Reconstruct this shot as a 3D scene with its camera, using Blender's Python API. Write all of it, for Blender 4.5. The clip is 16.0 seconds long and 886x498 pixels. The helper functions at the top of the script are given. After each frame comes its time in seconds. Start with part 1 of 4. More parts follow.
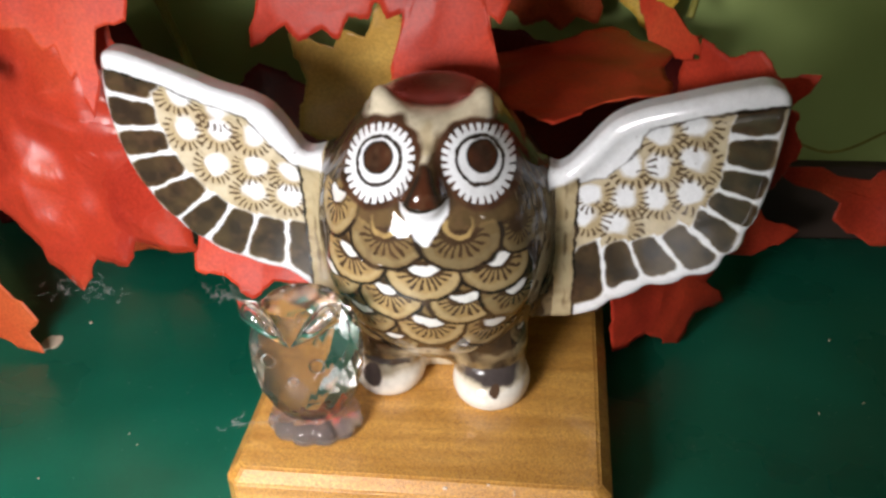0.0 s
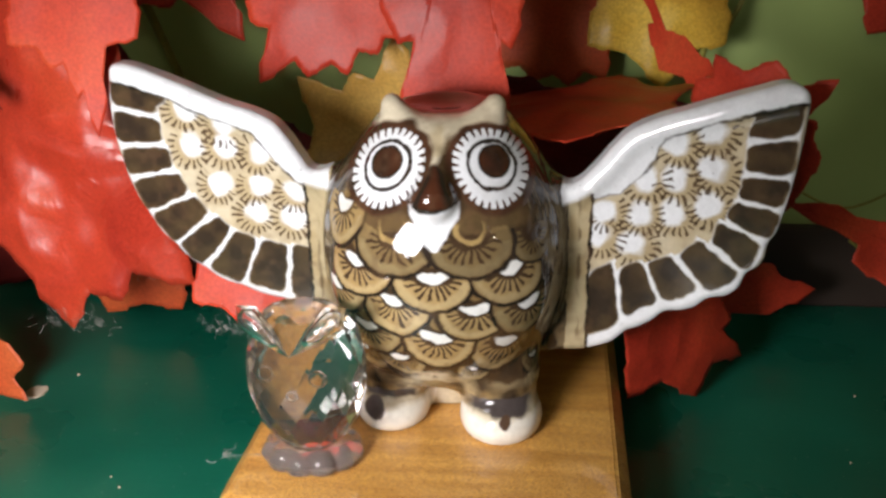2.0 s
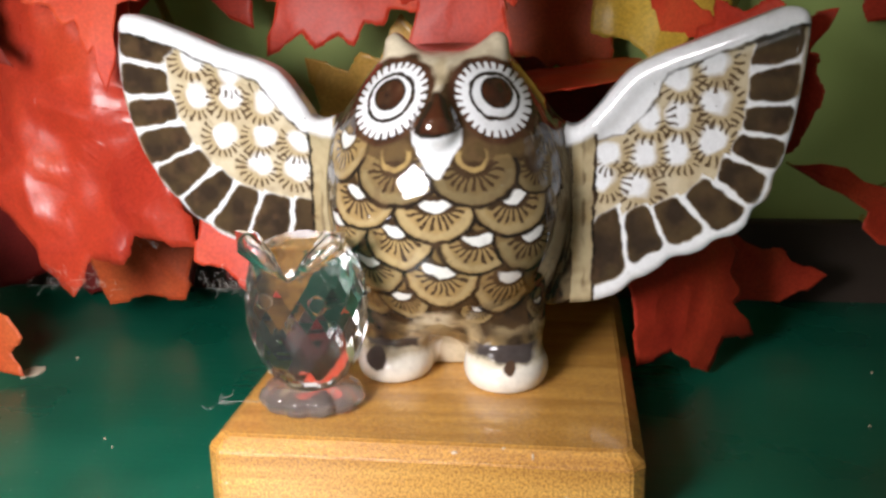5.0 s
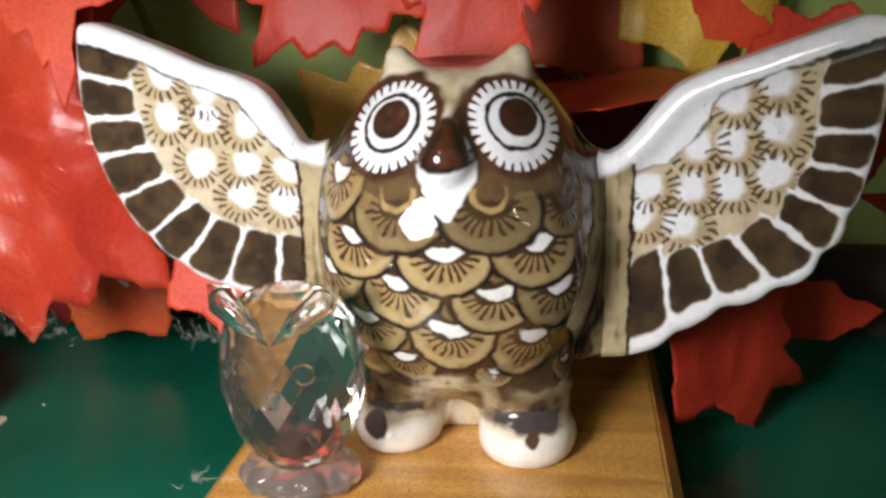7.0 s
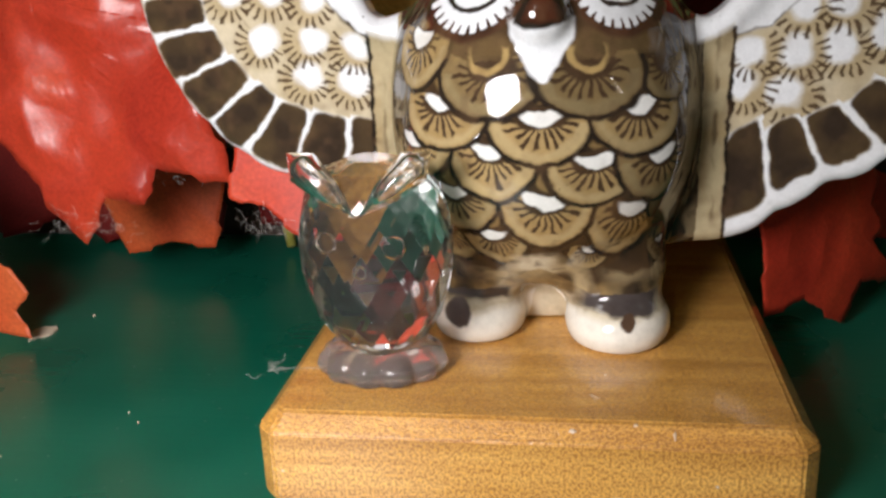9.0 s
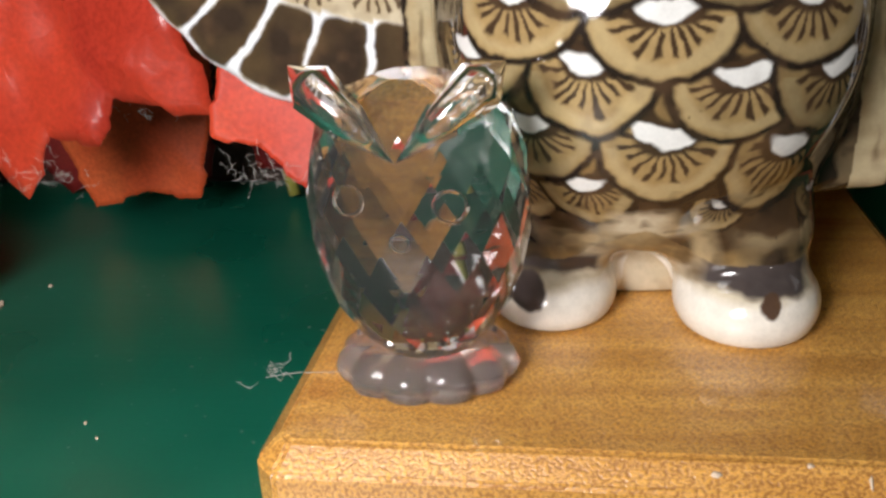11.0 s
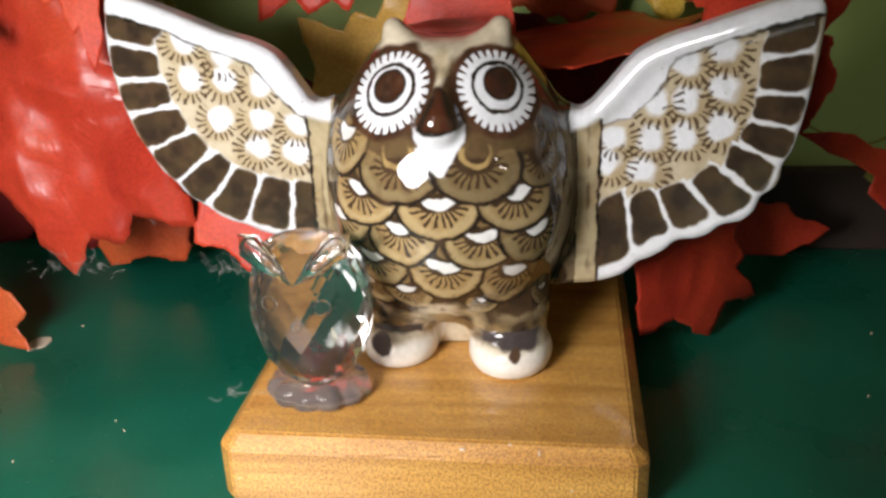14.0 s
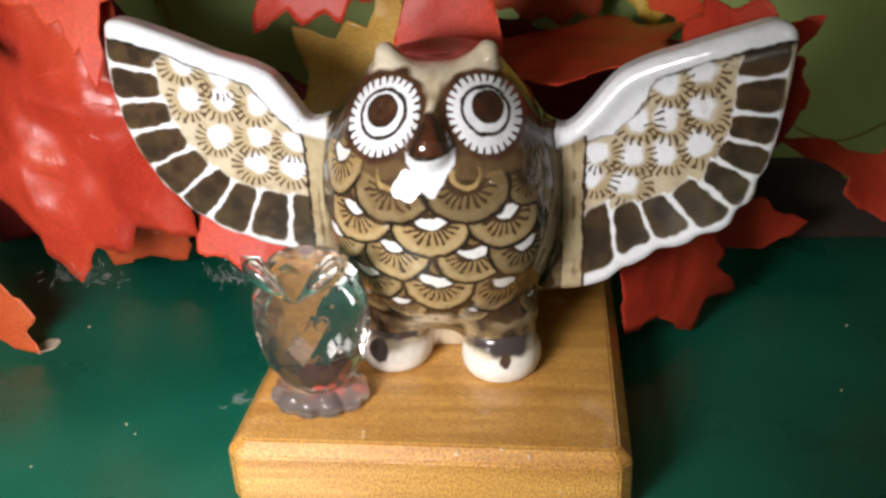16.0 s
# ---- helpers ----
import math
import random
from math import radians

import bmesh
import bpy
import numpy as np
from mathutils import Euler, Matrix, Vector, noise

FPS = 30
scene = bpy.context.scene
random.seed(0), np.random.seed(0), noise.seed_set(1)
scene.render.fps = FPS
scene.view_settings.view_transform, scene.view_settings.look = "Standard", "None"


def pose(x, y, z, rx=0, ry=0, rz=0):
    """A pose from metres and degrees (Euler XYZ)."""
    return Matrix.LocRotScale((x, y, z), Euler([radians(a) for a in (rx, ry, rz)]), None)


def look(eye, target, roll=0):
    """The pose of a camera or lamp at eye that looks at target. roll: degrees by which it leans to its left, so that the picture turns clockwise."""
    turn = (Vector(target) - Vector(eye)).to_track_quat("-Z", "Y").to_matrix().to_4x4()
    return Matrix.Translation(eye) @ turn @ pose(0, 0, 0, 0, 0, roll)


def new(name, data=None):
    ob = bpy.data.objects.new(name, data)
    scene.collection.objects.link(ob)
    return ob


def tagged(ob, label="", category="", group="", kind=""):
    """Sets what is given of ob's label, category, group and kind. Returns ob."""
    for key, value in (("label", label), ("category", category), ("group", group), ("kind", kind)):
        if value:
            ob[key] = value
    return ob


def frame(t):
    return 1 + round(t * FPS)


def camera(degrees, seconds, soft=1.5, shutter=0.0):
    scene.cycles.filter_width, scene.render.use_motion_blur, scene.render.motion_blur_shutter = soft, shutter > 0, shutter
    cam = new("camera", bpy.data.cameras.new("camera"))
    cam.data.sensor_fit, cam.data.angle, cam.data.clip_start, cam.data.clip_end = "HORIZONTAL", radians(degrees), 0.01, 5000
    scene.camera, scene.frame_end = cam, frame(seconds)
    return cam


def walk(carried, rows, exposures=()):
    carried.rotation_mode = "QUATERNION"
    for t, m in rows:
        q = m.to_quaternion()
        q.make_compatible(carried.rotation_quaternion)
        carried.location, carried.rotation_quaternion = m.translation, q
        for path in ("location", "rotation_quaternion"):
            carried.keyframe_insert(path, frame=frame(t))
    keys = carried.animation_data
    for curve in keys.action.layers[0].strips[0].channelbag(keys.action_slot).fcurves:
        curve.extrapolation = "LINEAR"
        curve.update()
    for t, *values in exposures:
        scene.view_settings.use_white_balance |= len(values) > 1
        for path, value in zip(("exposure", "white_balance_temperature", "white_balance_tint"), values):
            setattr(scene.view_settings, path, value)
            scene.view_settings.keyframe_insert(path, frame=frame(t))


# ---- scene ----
cam = camera(51.2, 16.0, 2.8)
PATH = [
    (0, (0.023, -0.115, 0.131), (-0.205, 1.584, -0.899), -2.0),
    (0.5, (0.023, -0.115, 0.129), (-0.21, 1.596, -0.879), -1.9),
    (1, (0.022, -0.116, 0.124), (-0.227, 1.646, -0.788), -1.8),
    (1.5, (0.02, -0.117, 0.116), (-0.232, 1.685, -0.715), -1.4),
    (2, (0.021, -0.12, 0.107), (-0.212, 1.723, -0.634), -1.1),
    (2.5, (0.02, -0.126, 0.102), (-0.224, 1.743, -0.568), -0.9),
    (3, (0.021, -0.131, 0.094), (-0.207, 1.756, -0.528), -0.6),
    (3.5, (0.022, -0.136, 0.086), (-0.227, 1.759, -0.503), -0.9),
    (4, (0.023, -0.14, 0.086), (-0.228, 1.774, -0.439), -1.1),
    (4.2, (0.023, -0.141, 0.084), (-0.229, 1.772, -0.443), -1.1),
    (6.3, (0.019, -0.098, 0.079), (-0.256, 1.805, -0.472), -1.5),
    (6.5, (0.018, -0.098, 0.08), (-0.254, 1.805, -0.474), -1.4),
    (7, (0.019, -0.102, 0.082), (-0.258, 1.801, -0.469), -1.4),
    (7.5, (0.02, -0.107, 0.083), (-0.27, 1.793, -0.469), -1.6),
    (8, (0.018, -0.112, 0.082), (-0.287, 1.768, -0.53), -1.8),
    (8.5, (0.017, -0.109, 0.078), (-0.283, 1.762, -0.561), -2.2),
    (9, (0.007, -0.099, 0.069), (-0.286, 1.774, -0.57), -2.4),
    (9.2, (0.002, -0.093, 0.064), (-0.308, 1.769, -0.599), -2.9),
    (11.3, (-0.005, -0.064, 0.059), (-0.289, 1.763, -0.704), -3.0),
    (11.5, (0.0, -0.066, 0.059), (-0.271, 1.774, -0.678), -2.7),
    (12, (0.01, -0.073, 0.062), (-0.247, 1.784, -0.635), -2.6),
    (12.5, (0.013, -0.084, 0.07), (-0.254, 1.784, -0.593), -2.5),
    (13, (0.016, -0.097, 0.077), (-0.243, 1.776, -0.573), -2.3),
    (13.5, (0.02, -0.109, 0.086), (-0.235, 1.748, -0.614), -2.4),
    (14, (0.021, -0.12, 0.097), (-0.228, 1.708, -0.676), -2.2),
    (14.5, (0.024, -0.124, 0.108), (-0.208, 1.684, -0.715), -2.4),
    (15, (0.021, -0.125, 0.11), (-0.211, 1.671, -0.738), -2.4),
    (15.5, (0.022, -0.124, 0.11), (-0.209, 1.665, -0.754), -2.7),
    (16, (0.022, -0.123, 0.109), (-0.212, 1.669, -0.748), -2.9),
]
walk(cam, [(t, look(eye, target, roll)) for t, eye, target, roll in PATH],
     [(0, 0.03), (2.5, 0.04), (4.2, 0.10), (6.3, -0.02), (7.5, 0.0), (9.2, -0.24), (11.3, -0.18), (12.5, -0.2), (14, 0.0), (16, 0.03)])

# ---- light ----
world = bpy.data.worlds.new("room_air")
world.use_nodes = True
world.node_tree.nodes["Background"].inputs[0].default_value = (1.0, 0.93, 0.85, 1)
world.node_tree.nodes["Background"].inputs[1].default_value = 0.03
scene.world = world
scene.view_settings.exposure = 0.0


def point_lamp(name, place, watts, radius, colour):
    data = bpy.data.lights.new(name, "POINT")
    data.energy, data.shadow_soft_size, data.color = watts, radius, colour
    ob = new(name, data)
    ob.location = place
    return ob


beam = bpy.data.lights.new("desk_lamp_light", "SPOT")
beam.energy, beam.shadow_soft_size, beam.color = 2.1, 0.030, (1.0, 0.97, 0.985)
beam.spot_size, beam.spot_blend = radians(92), 1.0
new("desk_lamp_light", beam).matrix_world = look((-0.062, -0.121, 0.086), (-0.046, 0.012, 0.030))
# added fill light that lifts the darks; no known lamp stands here
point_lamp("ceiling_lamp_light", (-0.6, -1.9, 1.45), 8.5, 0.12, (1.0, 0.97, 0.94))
for px, pz in ((0.95, 0.62), (1.02, 0.50), (1.10, 0.48)):
    point_lamp("ceiling_spot_light", (px, -1.0, pz), 0.35, 0.014, (1.0, 0.92, 0.82))


# ---- materials ----
def material(name, rough=0.5, metal=0.0, colour=(0.5, 0.5, 0.5)):
    m = bpy.data.materials.new(name)
    m.use_nodes = True
    b = m.node_tree.nodes["Principled BSDF"]
    b.inputs["Base Color"].default_value = (*colour, 1)
    b.inputs["Roughness"].default_value = rough
    b.inputs["Metallic"].default_value = metal
    return m, m.node_tree.nodes, m.node_tree.links, b


def add(nodes, kind, **inputs):
    n = nodes.new(kind)
    for k, v in inputs.items():
        n.inputs[k.replace("_", " ")].default_value = v
    return n


def ramp(nodes, links, source, stops):
    r = nodes.new("ShaderNodeValToRGB")
    while len(r.color_ramp.elements) < len(stops):
        r.color_ramp.elements.new(0.5)
    for e, (at, c) in zip(r.color_ramp.elements, stops):
        e.position, e.color = at, (*c, 1) if len(c) == 3 else c
    links.new(source, r.inputs[0])
    return r


def grey(v):
    return (v, v, v)


def mapped(nodes, links, scale, rot=(0, 0, 0)):
    tc = nodes.new("ShaderNodeTexCoord")
    mp = nodes.new("ShaderNodeMapping")
    mp.inputs["Scale"].default_value = scale
    mp.inputs["Rotation"].default_value = rot
    links.new(tc.outputs["Object"], mp.inputs[0])
    return mp.outputs[0]


def bump(nodes, links, b, height, strength, distance):
    n = add(nodes, "ShaderNodeBump", Strength=strength, Distance=distance)
    links.new(height, n.inputs["Height"])
    links.new(n.outputs[0], b.inputs["Normal"])
    return n


def mix(nodes, links, fac, a, b, blend="MIX"):
    n = nodes.new("ShaderNodeMix")
    n.data_type, n.blend_type = "RGBA", blend
    for sock, v in ((n.inputs[0], fac), (n.inputs[6], a), (n.inputs[7], b)):
        if isinstance(v, (int, float)):
            sock.default_value = v
        elif isinstance(v, tuple):
            sock.default_value = (*v, 1)
        else:
            links.new(v, sock)
    return n.outputs[2]


def glaze_material():
    m, n, l, b = material("glazed_stoneware", 0.09)
    at = n.new("ShaderNodeAttribute")
    at.attribute_name = "glaze"
    p = mapped(n, l, (1, 1, 1))
    fine = add(n, "ShaderNodeTexNoise", Scale=2600.0, Detail=3.0)
    l.new(p, fine.inputs["Vector"])
    tone = ramp(n, l, fine.outputs[0], [(0.3, grey(0.94)), (0.7, grey(1.03))])
    l.new(mix(n, l, 1.0, at.outputs["Color"], tone.outputs[0], "MULTIPLY"), b.inputs["Base Color"])
    soft = add(n, "ShaderNodeTexNoise", Scale=190.0, Detail=2.0)
    l.new(p, soft.inputs["Vector"])
    bump(n, l, b, soft.outputs[0], 0.25, 0.0006)
    rr = ramp(n, l, soft.outputs[0], [(0.3, grey(0.03)), (0.75, grey(0.09))])
    l.new(rr.outputs[0], b.inputs["Roughness"])
    b.inputs["IOR"].default_value = 1.55
    return m


def wood_material():
    m, n, l, b = material("lacquered_wood", 0.3)
    p = mapped(n, l, (30, 420, 420))
    grain = add(n, "ShaderNodeTexNoise", Scale=1.0, Detail=5.0, Roughness=0.6, Distortion=0.4)
    l.new(p, grain.inputs["Vector"])
    base = ramp(n, l, grain.outputs[0], [(0.25, (0.45, 0.212, 0.046)), (0.5, (0.58, 0.300, 0.074)), (0.8, (0.69, 0.395, 0.11))])
    p2 = mapped(n, l, (9, 150, 150))
    band = add(n, "ShaderNodeTexNoise", Scale=1.0, Detail=2.0)
    l.new(p2, band.inputs["Vector"])
    bandr = ramp(n, l, band.outputs[0], [(0.35, (0.76, 0.68, 0.58)), (0.6, (1.06, 1.04, 1.0))])
    c = mix(n, l, 0.8, base.outputs[0], bandr.outputs[0], "MULTIPLY")
    p3 = mapped(n, l, (2900, 4800, 2300))
    pore = add(n, "ShaderNodeTexNoise", Scale=1.0, Detail=2.0)
    l.new(p3, pore.inputs["Vector"])
    porer = ramp(n, l, pore.outputs[0], [(0.38, (0.58, 0.48, 0.38)), (0.49, grey(1.0)), (0.60, (1.40, 1.50, 1.45))])
    c = mix(n, l, 0.85, c, porer.outputs[0], "MULTIPLY")
    l.new(c, b.inputs["Base Color"])
    bump(n, l, b, pore.outputs[0], 0.5, 0.00025)
    rr = ramp(n, l, pore.outputs[0], [(0.3, grey(0.42)), (0.7, grey(0.24))])
    l.new(rr.outputs[0], b.inputs["Roughness"])
    b.inputs["Coat Weight"].default_value = 0.7
    b.inputs["Coat Roughness"].default_value = 0.07
    return m


def paint_material():
    m, n, l, b = material("green_gloss_paint", 0.22)
    p = mapped(n, l, (1, 1, 1))
    big = add(n, "ShaderNodeTexNoise", Scale=28.0, Detail=3.0)
    l.new(p, big.inputs["Vector"])
    base = ramp(n, l, big.outputs[0], [(0.3, (0.003, 0.085, 0.050)), (0.7, (0.006, 0.128, 0.078))])
    dust = add(n, "ShaderNodeTexNoise", Scale=950.0, Detail=1.0)
    l.new(p, dust.inputs["Vector"])
    dr = ramp(n, l, dust.outputs[0], [(0.735, grey(0.0)), (0.78, grey(0.30))])
    l.new(mix(n, l, dr.outputs[0], base.outputs[0], (0.35, 0.42, 0.36)), b.inputs["Base Color"])
    brush = add(n, "ShaderNodeTexNoise", Scale=1.0, Detail=3.0)
    l.new(mapped(n, l, (25, 260, 25)), brush.inputs["Vector"])
    bump(n, l, b, brush.outputs[0], 0.10, 0.0008)
    rr = ramp(n, l, big.outputs[0], [(0.3, grey(0.24)), (0.7, grey(0.36))])
    l.new(rr.outputs[0], b.inputs["Roughness"])
    return m


def wall_material(name, a, c):
    m, n, l, b = material(name, 0.75)
    p = mapped(n, l, (1, 1, 1))
    t = add(n, "ShaderNodeTexNoise", Scale=14.0, Detail=4.0)
    l.new(p, t.inputs["Vector"])
    l.new(ramp(n, l, t.outputs[0], [(0.3, a), (0.7, c)]).outputs[0], b.inputs["Base Color"])
    f = add(n, "ShaderNodeTexNoise", Scale=240.0, Detail=3.0)
    l.new(p, f.inputs["Vector"])
    bump(n, l, b, f.outputs[0], 0.3, 0.0006)
    return m


def leaf_material(name, deep, bright, edge, rough=0.48, gloss=0.22, crinkle=0.05):
    m, n, l, b = material(name, rough)
    p = mapped(n, l, (1, 1, 1))
    t = add(n, "ShaderNodeTexNoise", Scale=42.0, Detail=4.0, Distortion=0.6)
    l.new(p, t.inputs["Vector"])
    base = ramp(n, l, t.outputs[0], [(0.28, deep), (0.55, bright), (0.78, edge)])
    weave = add(n, "ShaderNodeTexNoise", Scale=1500.0, Detail=2.0)
    l.new(p, weave.inputs["Vector"])
    wr = ramp(n, l, weave.outputs[0], [(0.3, grey(0.80)), (0.7, grey(1.12))])
    l.new(mix(n, l, 1.0, base.outputs[0], wr.outputs[0], "MULTIPLY"), b.inputs["Base Color"])
    crease = add(n, "ShaderNodeTexVoronoi", Scale=85.0)
    crease.feature = "DISTANCE_TO_EDGE"
    warp = add(n, "ShaderNodeTexNoise", Scale=60.0, Detail=2.0)
    l.new(p, warp.inputs["Vector"])
    l.new(mix(n, l, 0.03, p, warp.outputs["Color"]), crease.inputs["Vector"])
    cr = ramp(n, l, crease.outputs[0], [(0.0, grey(0.0)), (0.16, grey(1.0))])
    first = add(n, "ShaderNodeBump", Strength=crinkle, Distance=0.0006)
    l.new(cr.outputs[0], first.inputs["Height"])
    second = bump(n, l, b, weave.outputs[0], 0.18, 0.0002)
    l.new(first.outputs[0], second.inputs["Normal"])
    rr = ramp(n, l, t.outputs[0], [(0.3, grey(rough - 0.10)), (0.7, grey(rough + 0.08))])
    l.new(rr.outputs[0], b.inputs["Roughness"])
    b.inputs["Specular IOR Level"].default_value = gloss
    return m


def crystal_material(name, rough, ior, colour):
    m, n, l, b = material(name, rough, 0.0, colour)
    b.inputs["Transmission Weight"].default_value = 0.985
    b.inputs["IOR"].default_value = ior
    if rough > 0.02:
        b.inputs["Transmission Weight"].default_value = 0.93
        t = add(n, "ShaderNodeTexNoise", Scale=420.0, Detail=2.0)
        l.new(mapped(n, l, (1, 1, 1)), t.inputs["Vector"])
        bump(n, l, b, t.outputs[0], 0.15, 0.0004)
    return m


GLAZE = glaze_material()
WOOD = wood_material()
GREEN = paint_material()
WALL = wall_material("pale_green_wall_paint", (0.30, 0.40, 0.11), (0.38, 0.48, 0.16))
PLASTER = wall_material("cream_plaster", (0.62, 0.59, 0.53), (0.7, 0.67, 0.61))
BOARDS = wall_material("brown_floor", (0.10, 0.06, 0.035), (0.16, 0.10, 0.06))
RED = leaf_material("red_satin_leaf", (0.29, 0.021, 0.012), (0.46, 0.042, 0.017), (0.54, 0.080, 0.028))
SHINY_RED = leaf_material("glossy_red_leaf", (0.27, 0.020, 0.012), (0.43, 0.040, 0.017), (0.50, 0.075, 0.028), 0.33, 0.42, 0.09)
ORANGE = leaf_material("orange_red_leaf", (0.36, 0.042, 0.016), (0.50, 0.080, 0.024), (0.52, 0.12, 0.036), 0.42)
# one truly maroon leaf, and red leaves with their shade put into the colour
MAROON_AND_SHADE = leaf_material("dark_maroon_leaf", (0.07, 0.006, 0.008), (0.14, 0.012, 0.010), (0.2, 0.03, 0.015), 0.45)
BRONZE = leaf_material("bronze_leaf", (0.30, 0.16, 0.035), (0.44, 0.25, 0.055), (0.58, 0.36, 0.09), 0.26)
GOLD = leaf_material("golden_yellow_leaf", (0.42, 0.22, 0.025), (0.62, 0.38, 0.05), (0.70, 0.48, 0.09), 0.28)
STALK = leaf_material("olive_stalk", (0.16, 0.15, 0.03), (0.26, 0.24, 0.05), (0.34, 0.30, 0.08), 0.45)
CRYSTAL = crystal_material("cut_crystal", 0.0, 1.52, (1.0, 0.98, 0.97))
FROST = crystal_material("frosted_crystal", 0.05, 1.40, (1.0, 0.87, 0.81))
DARK_STRIP = wall_material("dark_stained_rail", (0.030, 0.018, 0.012), (0.055, 0.032, 0.020))
FLUFF = wall_material("grey_dust_fluff", (0.36, 0.34, 0.31), (0.5, 0.47, 0.44))
FLAKE = wall_material("beige_paint_flake", (0.55, 0.42, 0.30), (0.68, 0.55, 0.42))

MM = 0.001


# ---- building helpers ----
def mesh_from(name, verts, faces, smooth=True):
    me = bpy.data.meshes.new(name)
    me.from_pydata([tuple(v) for v in verts], [], [tuple(f) for f in faces])
    me.polygons.foreach_set("use_smooth", [smooth] * len(me.polygons))
    me.update()
    return me


def part(name, verts, faces, mat, parent=None, label="", smooth=True):
    me = mesh_from(name, verts, faces, smooth)
    me.materials.append(mat)
    ob = new(name, me)
    ob.parent = parent
    if label:
        tagged(ob, label)
    return ob


def box(name, lo, hi, mat, parent=None, edge=0.0):
    bm = bmesh.new()
    bmesh.ops.create_cube(bm, size=1.0)
    for v in bm.verts:
        v.co = Vector([lo[i] + (v.co[i] + 0.5) * (hi[i] - lo[i]) for i in range(3)])
    if edge:
        bmesh.ops.bevel(bm, geom=bm.edges[:], offset=edge, segments=3, affect="EDGES", profile=0.5)
    me = bpy.data.meshes.new(name)
    bm.to_mesh(me)
    bm.free()
    me.materials.append(mat)
    ob = new(name, me)
    ob.parent = parent
    return ob


def tube(points, radii, sides=8):
    """Vertices and faces of a closed tube along points."""
    verts, faces = [], []
    pts = [Vector(p) for p in points]
    for i, p in enumerate(pts):
        way = (pts[min(i + 1, len(pts) - 1)] - pts[max(i - 1, 0)]).normalized()
        side = way.cross(Vector((0.3, 0.2, 1))).normalized()
        over = side.cross(way)
        r = radii[i] if hasattr(radii, "__len__") else radii
        for k in range(sides):
            a = 2 * math.pi * k / sides
            verts.append(p + r * (math.cos(a) * side + math.sin(a) * over))
    for i in range(len(pts) - 1):
        for k in range(sides):
            a, b = i * sides + k, i * sides + (k + 1) % sides
            faces.append((a, b, b + sides, a + sides))
    faces.append(tuple(range(sides))[::-1])
    faces.append(tuple(range(len(verts) - sides, len(verts))))
    return verts, faces


# ---- room ----
def setting(ob, label):
    return tagged(ob, label, ob.name.split("_")[0], kind="structure")


setting(box("wall_north", (-1.6, 0.1200, -0.75), (1.6, 0.24, 1.7), WALL), "pale green painted wall close behind the table")
setting(box("wall_south", (-1.6, -2.6, -0.75), (1.6, -2.5, 1.7), PLASTER), "plain cream plaster wall across the room")
setting(box("wall_west", (-1.7, -2.5, -0.75), (-1.6, 0.1200, 1.7), PLASTER), "plain cream plaster side wall")
setting(box("wall_east", (1.6, -2.5, -0.75), (1.7, 0.1200, 1.7), PLASTER), "plain cream plaster side wall")
setting(box("ceiling", (-1.7, -2.6, 1.7), (1.7, 0.24, 1.8), PLASTER), "plain cream plaster ceiling")
setting(box("floor", (-1.7, -2.6, -0.85), (1.7, 0.24, -0.75), BOARDS), "dark brown floor")

table = tagged(new("green_table"), "table painted in dark green gloss, slightly dusty", "table")
box("tabletop", (-0.5, -0.45, -0.022), (0.5, 0.115, 0.0), GREEN, table, 0.002)
# thin dark brown strip between the table's back edge and the wall
box("back_rail", (-0.5, 0.1152, -0.022), (0.5, 0.1196, 0.021), DARK_STRIP, table, 0.001)
for lx in (-0.46, 0.43):
    for ly in (-0.42, 0.07):
        box("leg", (lx, ly, -0.75), (lx + 0.03, ly + 0.03, -0.0221), GREEN, table, 0.002)


# ---- wooden plinth ----
def plinth():
    top, depth, half, cut, side, middle = 12.5, 84.0, 34.7, 2.1, 2.2, 0.8
    rings = []
    for z, inset in ((0.0, 0.5), (0.6, 0.0), (top - cut, 0.0), (top - cut * 0.12, cut * 0.92), (top, cut * 1.12)):
        h, f, d, s = half - inset, inset, depth - inset, max(side - inset * 0.45, 0.7)
        rings.append([(-h, f + s, z), (-h + s, f, z), (h - s, f, z), (h, f + s, z), (h, d - s, z), (h - s, d, z), (-h + s, d, z), (-h, d - s, z)])
    verts = [Vector((p[0] + middle, p[1], p[2])) * MM for r in rings for p in r]
    faces = [tuple(range(8))[::-1]]
    for i in range(len(rings) - 1):
        for k in range(8):
            a, b = i * 8 + k, i * 8 + (k + 1) % 8
            faces.append((a, b, b + 8, a + 8))
    faces.append(tuple(range(len(verts) - 8, len(verts))))
    root = tagged(new("wooden_plinth"), "chamfered block of orange-brown lacquered wood with worn edges", "plinth")
    body = part("block", verts, faces, WOOD, root, smooth=False)
    bm = bmesh.new()
    bm.from_mesh(body.data)
    bmesh.ops.bevel(bm, geom=[e for e in bm.edges if e.calc_face_angle(0) > 0.3], offset=0.00035, segments=3, affect="EDGES")
    bm.to_mesh(body.data)
    bm.free()
    return root


